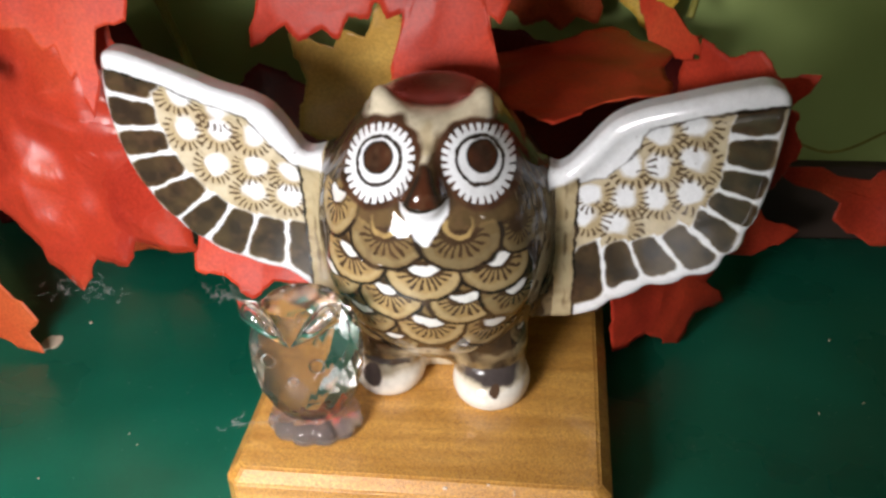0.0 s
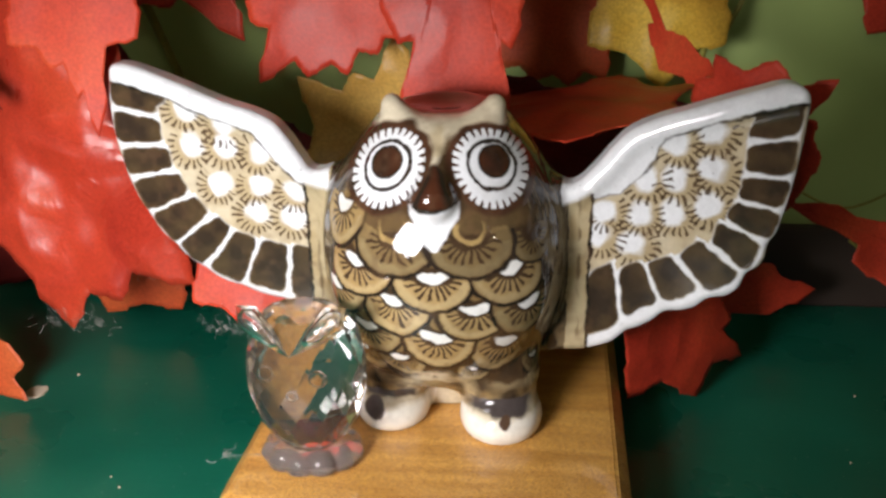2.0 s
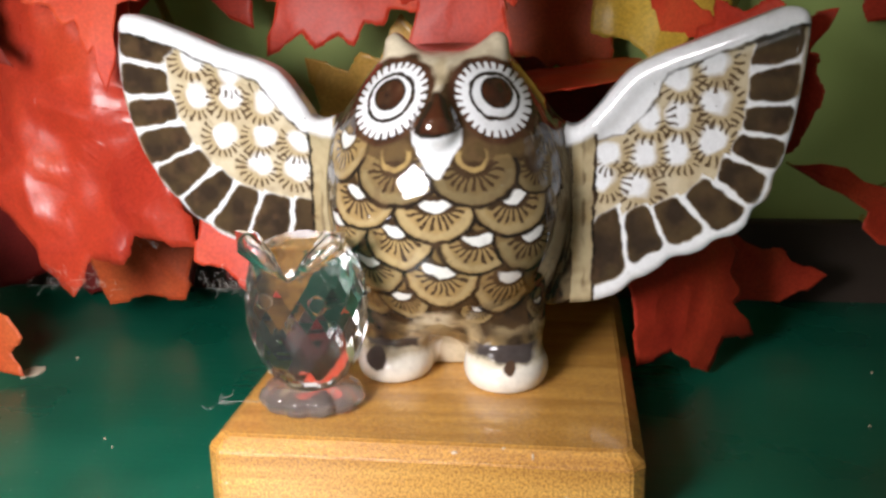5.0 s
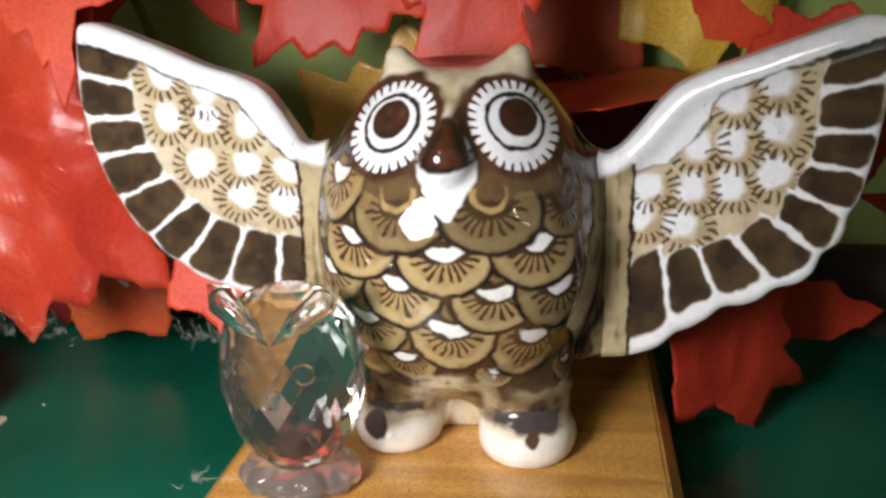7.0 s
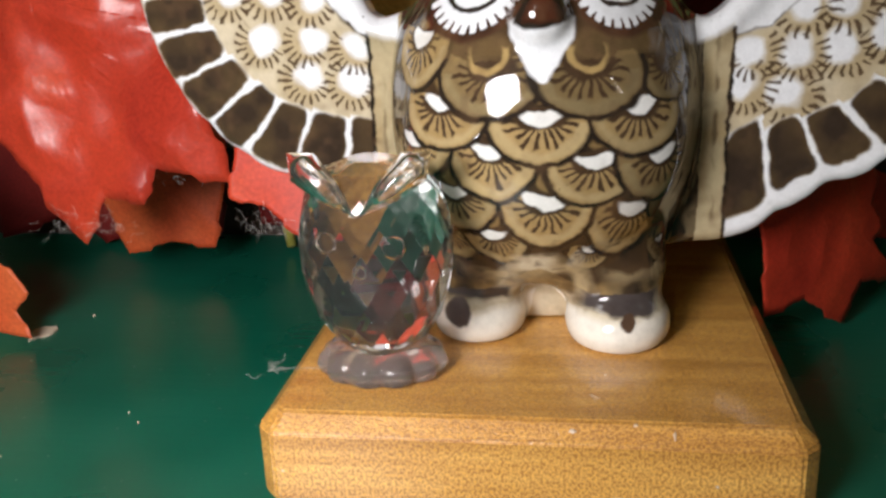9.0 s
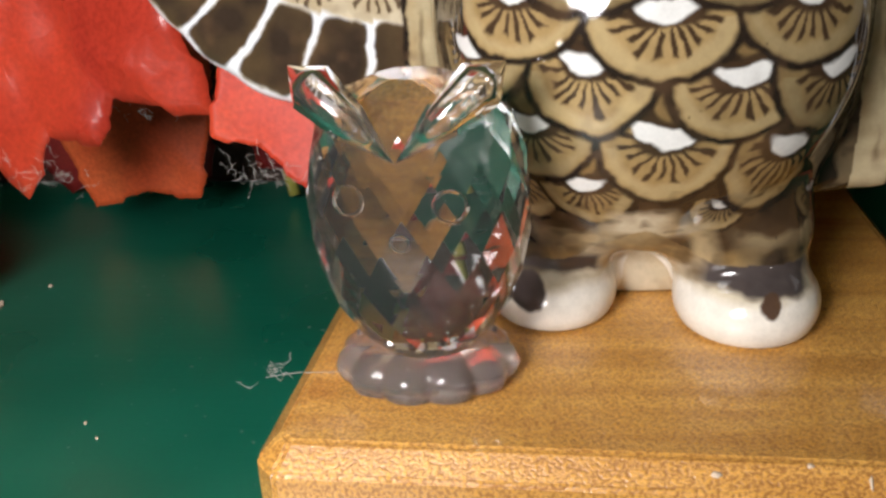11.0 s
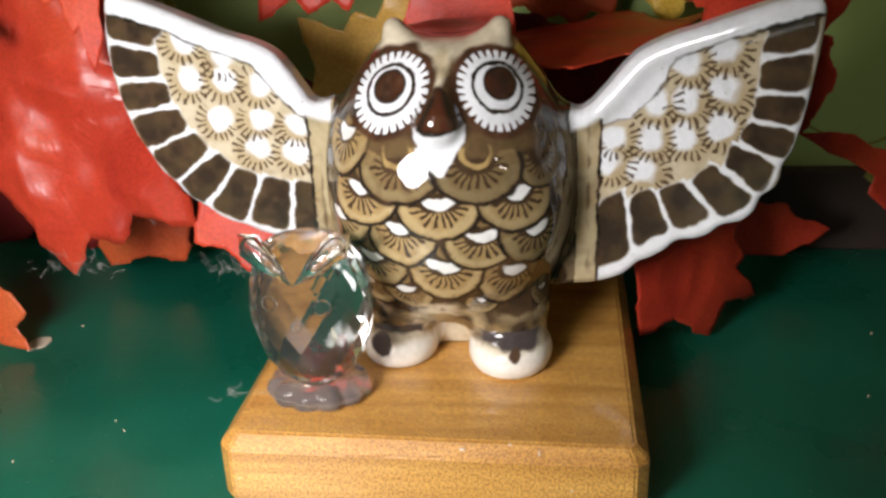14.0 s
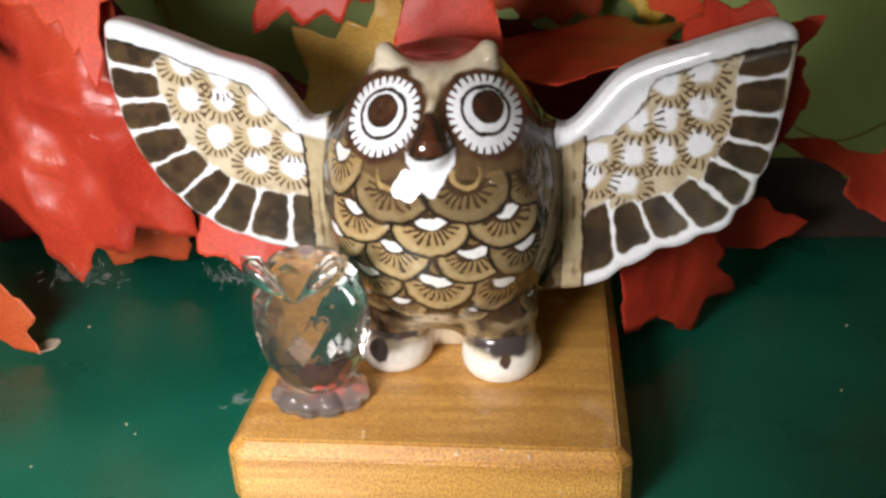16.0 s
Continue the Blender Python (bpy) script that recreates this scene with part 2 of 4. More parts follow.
def nick(parent, x, y, z, w, h, tilt):
    """A chip in the lacquer that shows pale raw wood."""
    rnd = random.Random(int(x * 1000 + z * 77))
    verts, k = [], 9
    for i in range(k):
        a = 2 * math.pi * i / k
        r = 0.7 + 0.5 * rnd.random()
        verts.append((x + w * r * math.cos(a), y + h * r * math.sin(a) * math.cos(tilt) , z + h * r * math.sin(a) * math.sin(tilt)))
    n = Vector((0, -math.sin(tilt), math.cos(tilt))) * 0.12
    low = [Vector(v) - n for v in verts]
    high = [Vector(v) + n * 0.5 for v in verts]
    vs = [v * MM for v in low + high]
    fs = [tuple(range(k, 2 * k))] + [(i, (i + 1) % k, k + (i + 1) % k, k + i) for i in range(k)]
    part("nick", vs, fs, FLAKE, parent, "pale chip in the lacquer")


block = plinth()
for x, y, z, w, h, tilt in ((6.3, 1.15, 11.6, 0.55, 0.35, 0.85), (18.4, 1.0, 11.5, 0.16, 0.6, 0.85), (-30.5, 0.02, 5.0, 0.2, 0.15, 1.57),
                            (14.0, -0.02, 2.6, 1.1, 0.18, 1.57), (12.0, -0.02, 3.1, 0.9, 0.15, 1.57), (16.8, -0.02, 2.2, 0.8, 0.2, 1.57), (31.0, -0.02, 1.8, 0.3, 0.25, 1.57),
                            (13.8, 1.9, 12.3, 0.3, 0.2, 0.5), (23.5, -0.02, 5.4, 0.25, 0.2, 1.57)):
    nick(block, x, y, z, w, h, tilt)


# ---- stoneware owl ----
def value_noise(x, y, z, size, seed=0):
    px, py, pz = x / size, y / size, z / size
    ix, iy, iz = np.floor(px).astype(np.int64), np.floor(py).astype(np.int64), np.floor(pz).astype(np.int64)
    fx, fy, fz = px - ix, py - iy, pz - iz
    fx, fy, fz = (f * f * (3 - 2 * f) for f in (fx, fy, fz))

    def cell(a, b, c):
        h = (a * 374761393 + b * 668265263 + c * 2147483647 + seed * 144269504) & 0xFFFFFFFF
        h = ((h ^ (h >> 13)) * 1274126177) & 0xFFFFFFFF
        return ((h ^ (h >> 16)) & 0xFFFF) / 65535.0
    out = 0
    for a in (0, 1):
        for b in (0, 1):
            for c in (0, 1):
                out = out + cell(ix + a, iy + b, iz + c) * (fx if a else 1 - fx) * (fy if b else 1 - fy) * (fz if c else 1 - fz)
    return out


def smooth_curve(points, closed, steps=6):
    p = np.array(points, float)
    out, n = [], len(p)
    for i in range(n if closed else n - 1):
        a, b, c, d = (p[(i + k) % n] if closed else p[min(max(i + k, 0), n - 1)] for k in (-1, 0, 1, 2))
        for s in range(steps):
            t = s / steps
            out.append(0.5 * (2 * b + (c - a) * t + (2 * a - 5 * b + 4 * c - d) * t * t + (3 * b - a - 3 * c + d) * t ** 3))
    if not closed:
        out.append(p[-1])
    return np.array(out)


class Plate:
    """A flat outline in x and z with tables of the distance to it."""
    STEP = 0.25

    def __init__(self, outline, lead):
        loop = smooth_curve(outline, True)
        edge = smooth_curve(lead, False)
        k = len(lead)
        back = smooth_curve([lead[-1]] + outline[k:-1], False)
        self.lo = loop.min(0) - 8
        nx, nz = (int(v) for v in np.ceil((loop.max(0) + 8 - self.lo) / self.STEP))
        gx, gz = np.meshgrid(self.lo[0] + np.arange(nx) * self.STEP, self.lo[1] + np.arange(nz) * self.STEP, indexing="ij")
        self.rim = self.table(gx, gz, loop, True)
        self.lead = self.table(gx, gz, edge, False)
        self.trail = self.table(gx, gz, back, False)

    @staticmethod
    def table(gx, gz, pts, closed):
        best = np.full(gx.shape, 1e9)
        inside = np.zeros(gx.shape, bool)
        n = len(pts)
        for i in range(n if closed else n - 1):
            (ax, az), (bx, bz) = pts[i], pts[(i + 1) % n]
            ex, ez = bx - ax, bz - az
            t = np.clip(((gx - ax) * ex + (gz - az) * ez) / (ex * ex + ez * ez + 1e-12), 0, 1)
            best = np.minimum(best, (gx - ax - t * ex) ** 2 + (gz - az - t * ez) ** 2)
            if closed and abs(ez) > 1e-12:
                inside ^= ((az > gz) != (bz > gz)) & (gx < (gz - az) / ez * ex + ax)
        d = np.sqrt(best)
        return np.where(inside, -d, d) if closed else d

    def scallop(self, paint, depth):
        """Draws the rim in between the long feathers."""
        i, j = np.indices(self.rim.shape)
        f = paint.count(self.lo[0] + i * self.STEP, self.lo[1] + j * self.STEP)
        near = np.exp(-(self.trail / 4.0) ** 2) * np.clip((f - 3.0) / 2, 0, 1) * np.clip((8.4 - f) * 2, 0, 1)
        self.rim = self.rim + depth * near * np.abs(np.cos(np.pi * f)) ** 3

    def sample(self, tab, x, z):
        u = np.clip((x - self.lo[0]) / self.STEP, 0, tab.shape[0] - 1.001)
        v = np.clip((z - self.lo[1]) / self.STEP, 0, tab.shape[1] - 1.001)
        i, j = u.astype(int), v.astype(int)
        f, g = u - i, v - j
        return (tab[i, j] * (1 - f) + tab[i + 1, j] * f) * (1 - g) + (tab[i, j + 1] * (1 - f) + tab[i + 1, j + 1] * f) * g


WING_L = Plate([(-14, 57), (-22.5, 58.1), (-24.7, 60.4), (-26.9, 63.8), (-29.6, 67), (-33.5, 69), (-39.2, 70.8), (-48, 74.5), (-56.5, 77.4), (-59.5, 75.8), (-60.6, 68),
                (-59.8, 59.5), (-57.2, 51), (-52.3, 43), (-45, 36.6), (-37.5, 33.2), (-29.5, 30.8), (-23, 26.9), (-14, 29)],
               [(-14, 57), (-22.5, 58.1), (-24.7, 60.4), (-26.9, 63.8), (-29.6, 67), (-33.5, 69), (-39.2, 70.8), (-48, 74.5), (-56.5, 77.4)])
WING_R = Plate([(17, 55.5), (24.5, 57.2), (28, 60.3), (31.2, 64.3), (34.1, 67.2), (38.9, 69.7), (43.6, 71.5), (52.8, 75.4), (57, 77), (59.6, 75.6), (59.9, 71),
                (59.2, 62), (58, 54), (55.5, 45), (51, 38.6), (44.2, 34.3), (38.5, 30.8), (33, 26.4), (25, 24.2), (17, 27)],
               [(17, 55.5), (24.5, 57.2), (28, 60.3), (31.2, 64.3), (34.1, 67.2), (38.9, 69.7), (43.6, 71.5), (52.8, 75.4), (57, 77)])


class Feathers:
    """How one wing is painted: side, pivot, seam, angles between the long feathers, their length and white rim, white band, flowers."""

    def __init__(self, side, pivot, seam, splits, length, rim, band, hearts):
        self.side, self.pivot, self.seam, self.splits = side, pivot, seam, splits
        self.length, self.rim, self.band, self.hearts = np.array(length), np.array(rim), np.array(band), hearts

    def count(self, x, z):
        """Feather number, running from the tip to the body, with the place inside the feather."""
        a = np.degrees(np.arctan2(-(z - self.pivot[1]), self.side * (x - self.pivot[0])))
        return np.interp(a, self.splits, np.arange(len(self.splits)), left=-1, right=len(self.splits))


PAINT_L = Feathers(-1, (-26, 62.5), -24.4, (-28, -11.9, 0, 11.7, 24.6, 38.5, 51.5, 66.3, 83.7, 101),
                   (9.8, 10, 10.2, 10.6, 11.2, 11.6, 11.8, 12.3, 13), (0.7, 0.6, 0.6, 0.6, 0.7, 0.9, 1.3, 1.9, 2.0),
                   ((-57, 74.2), (-49, 71.4), (-41.5, 68.3), (-33.3, 64.9), (-30.5, 60.8), (-27.5, 57.7), (-23.9, 55.2)),
                   ((-46.2, 69.3), (-39.1, 66.2), (-45.6, 62.3), (-39.2, 62.1), (-32.9, 61), (-41.1, 55), (-33.8, 55), (-26.7, 53.6), (-34.5, 49.2), (-27.5, 48.6)))
PAINT_R = Feathers(1, (30, 60), 27.8, (-32, -17.3, -4.1, 7.5, 20.1, 33.4, 49.9, 66, 81.9, 98),
                   (7.6, 7.4, 7.4, 7.7, 8.7, 10.6, 11.2, 12, 14), (0.8, 0.7, 0.7, 0.7, 1.2, 2.2, 3.0, 3.6, 3.2),
                   ((27.6, 54.4), (32.6, 55.9), (35.8, 59.1), (38.1, 62.8), (39.3, 66.2), (46.3, 69.2), (52.4, 72), (58.6, 74.4)),
                   ((41.7, 65.2), (46.9, 67.6), (36.9, 58.4), (42, 59.1), (47.8, 61.3), (30.7, 52.2), (36.6, 52), (41.9, 52.6), (47.4, 54.9), (30, 47.6), (35.7, 46.4)))
WING_L.scallop(PAINT_L, 0.35)
WING_R.scallop(PAINT_R, 0.9)


def ellipsoid(x, y, z, c, r):
    a, b, d = (x - c[0]) / r[0], (y - c[1]) / r[1], (z - c[2]) / r[2]
    k0 = np.sqrt(a * a + b * b + d * d)
    k1 = np.sqrt((a / r[0]) ** 2 + (b / r[1]) ** 2 + (d / r[2]) ** 2) + 1e-9
    return k0 * (k0 - 1) / k1


def cone(x, y, z, a, b, ra, rb):
    a, b = np.array(a, float), np.array(b, float)
    e = b - a
    t = np.clip(((x - a[0]) * e[0] + (y - a[1]) * e[1] + (z - a[2]) * e[2]) / (e @ e), 0, 1)
    return np.sqrt((x - a[0] - t * e[0]) ** 2 + (y - a[1] - t * e[1]) ** 2 + (z - a[2] - t * e[2]) ** 2) - (ra + (rb - ra) * t)


def join(a, b, k):
    h = np.clip(0.5 + 0.5 * (b - a) / k, 0, 1)
    return b + (a - b) * h - k * h * (1 - h)


def cut(a, b, k):
    return -join(-a, -b, k)


def wing_shape(plate, x, y, z, middle):
    rim, lead = plate.sample(plate.rim, x, z), plate.sample(plate.lead, x, z)
    half = 2.3 + 1.15 * np.exp(-(np.maximum(lead - 2.0, 0) / 1.9) ** 2)
    r = 2.0
    a, b = rim + r, np.abs(y - middle) - half + r
    return np.minimum(np.maximum(a, b), 0) + np.sqrt(np.maximum(a, 0) ** 2 + np.maximum(b, 0) ** 2) - r


def owl_shape(x, y, z):
    narrow = 1 + 0.018 * np.maximum(z - 57, 0)
    d = ellipsoid(1.5 + (x - 1.5) * narrow, y, z, (1.5, 38.3, 44.5), (22.6, 20.4, 31.5))
    d = cut(d, z - 70.9 - 0.06 * (y - 38), 3.0)
    d = cut(d, 19.6 - z + 0.10 * (y - 20), 4.0)
    d = join(d, ellipsoid(x, y, z, (2.0, 25.2, 43.0), (17.5, 8.2, 14.5)), 6.0)
    for ex in (-6.3, 10.6):
        d = join(d, cone(x, y, z, (ex + (1.5 - ex) * 0.2, 33.5, 66.5), (ex - 0.05 * (1.5 - ex), 33.4, 72.0), 5.2, 1.4), 2.0)
        d = join(d, cone(x, y, z, (1.7, 27.4, 65.0), (ex, 32.4, 71.0), 1.5, 1.8), 2.0)
    d = cut(d, -ellipsoid(x, y, z, (1.8, 39.5, 75.4), (6.6, 8.6, 5.2)), 1.6)
    d = join(d, cone(x, y, z, (1.8, 23.6, 64.8), (1.8, 20.0, 59.2), 1.8, 3.9), 1.6)
    for ex, way in ((-6.9, (-0.36, -0.83, 0.42)), (10.1, (0.37, -0.83, 0.42))):
        d = cut(d, 7.4 - np.sqrt((x - ex - 6.9 * way[0]) ** 2 + (y - 23.6 - 6.9 * way[1]) ** 2 + (z - 63.0 - 6.9 * way[2]) ** 2), 0.35)
    left = join(ellipsoid(x, y, z, (-8.0, 31.0, 15.0), (7.1, 8.3, 5.2)), ellipsoid(x, y, z, (-7.6, 33.4, 22), (7.2, 7.8, 7.0)), 2.2)
    right = join(ellipsoid(x, y, z, (12.5, 28.6, 15.2), (7.6, 8.8, 5.6)), ellipsoid(x, y, z, (11.4, 31.6, 22), (8.0, 8.0, 7.0)), 2.0)
    d = join(d, left, 3.6)
    d = join(d, right, 3.6)
    d = join(d, ellipsoid(x, y, z, (1.5, 42, 17.5), (13, 8.6, 12)), 3.0)
    d = join(d, wing_shape(WING_L, x, y, z, 40.6 + 0 * x), 2.0)
    d = join(d, wing_shape(WING_R, x, y, z, 38.0 - 0.0105 * np.maximum(x - 27, 0) ** 2), 2.0)
    return cut(d, 12.5 - z, 0.8)


def surface(shape, lo, hi, h):
    """Quads of the zero level of shape, on a grid of step h."""
    n = [int(math.ceil((b - a) / h)) + 1 for a, b in zip(lo, hi)]
    axes = [lo[i] + np.arange(n[i]) * h for i in range(3)]
    f = np.empty(n, np.float32)
    for i in range(0, n[0], 16):
        gx, gy, gz = np.meshgrid(axes[0][i:i + 16], axes[1], axes[2], indexing="ij")
        f[i:i + 16] = shape(gx, gy, gz)
    s = f < 0
    count = np.zeros([k - 1 for k in n], np.int8)
    for a in (0, 1):
        for b in (0, 1):
            for c in (0, 1):
                count += s[a:n[0] - 1 + a, b:n[1] - 1 + b, c:n[2] - 1 + c]
    ci, cj, ck = np.nonzero((count > 0) & (count < 8))
    ids = np.full(count.shape, -1, np.int64)
    ids[ci, cj, ck] = np.arange(len(ci))
    total, weight = np.zeros((len(ci), 3)), np.zeros(len(ci))
    corners = [(a, b, c) for a in (0, 1) for b in (0, 1) for c in (0, 1)]
    for p in corners:
        for q in corners:
            if sum(q) == sum(p) + 1 and all(u >= v for u, v in zip(q, p)):
                fp, fq = f[ci + p[0], cj + p[1], ck + p[2]], f[ci + q[0], cj + q[1], ck + q[2]]
                m = (fp < 0) != (fq < 0)
                t = np.where(m, fp / np.where(m, fp - fq, 1), 0)[:, None]
                total += np.where(m[:, None], np.array(p) + t * (np.array(q) - np.array(p)), 0)
                weight += m
    verts = np.array(lo) + h * (np.stack([ci, cj, ck], 1) + total / weight[:, None])
    quads = []
    for ax in range(3):
        u, v = (ax + 1) % 3, (ax + 2) % 3
        sl0 = [slice(None)] * 3
        sl1 = [slice(None)] * 3
        sl0[ax], sl1[ax] = slice(0, -1), slice(1, None)
        e = np.argwhere(s[tuple(sl0)] != s[tuple(sl1)])
        e = e[(e[:, u] > 0) & (e[:, v] > 0) & (e[:, u] < n[u] - 1) & (e[:, v] < n[v] - 1)]
        ring = []
        for du, dv in ((-1, -1), (0, -1), (0, 0), (-1, 0)):
            k = e.copy()
            k[:, u] += du
            k[:, v] += dv
            ring.append(ids[k[:, 0], k[:, 1], k[:, 2]])
        q = np.stack(ring, 1)
        inside_first = s[e[:, 0], e[:, 1], e[:, 2]]
        q[~inside_first] = q[~inside_first][:, ::-1]
        quads.append(q)
    return verts, np.concatenate(quads)


def gradient(shape, p, e=0.05):
    d = shape(p[:, 0], p[:, 1], p[:, 2])
    g = np.stack([shape(p[:, 0] + (e if i == 0 else 0), p[:, 1] + (e if i == 1 else 0), p[:, 2] + (e if i == 2 else 0)) - d for i in range(3)], 1) / e
    return d, g


def settle(shape, p, rounds=2):
    for _ in range(rounds):
        d, g = gradient(shape, p)
        p = p - g * (d / np.maximum((g * g).sum(1), 0.05))[:, None]
    return p


def refine(verts, quads):
    pairs = np.sort(np.stack([quads, np.roll(quads, -1, 1)], 2).reshape(-1, 2), 1)
    key, back = np.unique(pairs[:, 0] * (len(verts) + 1) + pairs[:, 1], return_inverse=True)
    a, b = key // (len(verts) + 1), key % (len(verts) + 1)
    mid = (verts[a] + verts[b]) / 2
    face = verts[quads].mean(1)
    m = back.reshape(-1, 4) + len(verts)
    c = np.arange(len(quads)) + len(verts) + len(mid)
    out = np.concatenate([np.stack([quads[:, i], m[:, i], c, m[:, i - 1]], 1) for i in range(4)])
    return np.concatenate([verts, mid, face]), out


WHITE, CREAM, TAN = (0.68, 0.685, 0.70), (0.54, 0.47, 0.345), (0.38, 0.29, 0.16)
OCHRE, BROWN, DARK, CHESTNUT = (0.27, 0.175, 0.068), (0.062, 0.036, 0.017), (0.020, 0.013, 0.009), (0.065, 0.021, 0.010)


class Brush:
    """Colours laid one over another on a set of points."""

    def __init__(self, n, colour):
        self.c = np.tile(np.array(colour, float), (n, 1))

    def lay(self, mask, colour):
        mask = np.clip(mask, 0, 1)[:, None]
        self.c = self.c * (1 - mask) + np.asarray(colour) * mask


def edge(d, soft=0.14):
    """1 where d is below zero, with a soft rim."""
    return np.clip(0.5 - d / (2 * soft), 0, 1)


def paint_wing(brush, on, plate, paint, x, z, seed):
    side = paint.side
    rim, depth = plate.sample(plate.rim, x, z), plate.sample(plate.trail, x, z)
    wob = value_noise(x, z, 0 * x, 2.2, seed) - 0.5
    fine = value_noise(x, z, 0 * x, 0.8, seed + 3) - 0.5
    brush.lay(on, CREAM)
    brush.lay(on * np.clip(0.2 + 1.3 * value_noise(x, z, 0 * x, 5.0, seed + 5), 0, 1) * 0.5, TAN)
    # flowers: a white heart in a tan halo and a fan of short dashes
    polar = []
    for k, (fx, fz) in enumerate(paint.hearts):
        dx, dz = x - fx, z - fz
        r, t = np.hypot(dx, dz), np.arctan2(dz, dx)
        polar.append((k, r, t))
        brush.lay(on * edge(r - 3.9 - wob, 0.9) * np.clip(0.3 + 0.5 * np.sin(-t) + 0.5 * side * np.cos(t), 0, 0.75), TAN)
    for k, r, t in polar:
        away = np.cos(t - math.atan2(0.75, -side))
        brush.lay(on * edge(r - 2.1 - 0.7 * away - wob * 1.3, 0.5), WHITE)
    for k, r, t in polar:
        tooth = np.abs(((t / (2 * math.pi)) * 19 + 0.4 * math.sin(k * 3.1) + 0.3 * fine) % 1 - 0.5)
        fan = np.clip((0.42 - np.cos(t - math.atan2(0.8, -side * 0.6)) + 0.25 * math.sin(k * 5)) * 4, 0, 1)
        reach = 3.35 + 0.25 * math.sin(k * 7)
        brush.lay(on * fan * edge(np.maximum(np.abs(r - reach - fine * 0.7) - 0.85, (tooth - 0.19 - 0.06 * fine) * 1.6), 0.12) * 0.93, BROWN)
    # long dark feathers round the trailing edge
    f = paint.count(x, z)
    total = len(paint.length)
    k = np.clip(np.floor(f), 0, total - 1).astype(int)
    inside = (f >= 0) & (f < total)
    rad = np.hypot(x - paint.pivot[0], z - paint.pivot[1])
    wide = 0.5 * np.radians(np.diff(paint.splits)[k]) * rad
    across = np.abs(f - k - 0.5) * 2 * wide
    length, low = paint.length[k], paint.rim[k]
    feather = on * inside
    brush.lay(feather * edge(depth - length - 0.05 + 0.5 * wob, 0.25), WHITE)
    mid, half = (length + low) / 2, (length - low) / 2
    q = (np.abs(across) / np.maximum(wide - 0.42 + 0.35 * wob, 0.2)) ** 5 + (np.abs(depth - mid + 0.6 * wob) / half) ** 6
    brush.lay(feather * edge((q - 1) * 0.5, 0.12), (0.078, 0.050, 0.024))
    brush.lay(feather * edge((q - 0.72) * 0.5, 0.3) * np.clip(0.45 + 1.2 * (value_noise(x, z, 0 * x, 2.6, seed + 9) - 0.35), 0, 0.85), (0.026, 0.017, 0.013))
    brush.lay(feather * edge((np.abs(q - 1) - 0.13) * 0.6, 0.15) * 0.45 * (value_noise(x, z, 0 * x, 1.5, seed + 4) > 0.45), TAN)
    # tan wash where the glaze runs thin along the rim
    brush.lay(on * edge(np.abs(depth - 0.5) - 0.4, 0.25) * np.clip(2 * value_noise(x, z, 0 * x, 2.8, seed + 14) - 0.7, 0, 0.75) * (f < 5), TAN)
    # white leading edge, ruled off in brown
    bx, bz = paint.band[:, 0], paint.band[:, 1]
    level = np.interp(x, bx, bz)
    slope = (np.interp(x + 0.3, bx, bz) - np.interp(x - 0.3, bx, bz)) / 0.6
    above = (z - level) / np.sqrt(1 + slope ** 2)
    brush.lay(on * edge(-above, 0.2), WHITE)
    brush.lay(on * edge(np.abs(above + 0.1 + 0.5 * wob) - 0.24 - 0.4 * wob, 0.16) * (0.7 + 0.6 * fine), DARK)
    brush.lay(on * edge(0.55 + 0.4 * wob + rim * -1 - 0.1, 0.2) * (above < -4) * (f > 4), WHITE)


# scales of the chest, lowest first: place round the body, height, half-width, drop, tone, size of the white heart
# tones drop on the right: darker glaze, with some shade put into it
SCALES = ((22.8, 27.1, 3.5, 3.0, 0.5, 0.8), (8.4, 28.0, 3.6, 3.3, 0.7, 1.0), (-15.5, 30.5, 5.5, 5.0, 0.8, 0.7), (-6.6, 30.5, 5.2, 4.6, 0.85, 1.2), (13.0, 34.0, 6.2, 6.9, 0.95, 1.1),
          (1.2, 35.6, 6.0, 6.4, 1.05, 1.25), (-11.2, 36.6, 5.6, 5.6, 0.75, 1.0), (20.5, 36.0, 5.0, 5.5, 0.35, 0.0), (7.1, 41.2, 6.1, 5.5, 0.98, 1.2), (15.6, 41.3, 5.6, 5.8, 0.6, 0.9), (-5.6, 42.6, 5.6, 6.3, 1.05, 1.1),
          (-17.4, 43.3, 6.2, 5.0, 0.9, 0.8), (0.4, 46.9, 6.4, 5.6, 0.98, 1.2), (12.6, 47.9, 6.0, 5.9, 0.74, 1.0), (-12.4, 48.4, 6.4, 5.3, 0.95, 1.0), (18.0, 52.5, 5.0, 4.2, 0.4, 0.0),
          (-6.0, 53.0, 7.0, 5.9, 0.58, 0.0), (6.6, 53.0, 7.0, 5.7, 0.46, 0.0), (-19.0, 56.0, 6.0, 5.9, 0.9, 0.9))


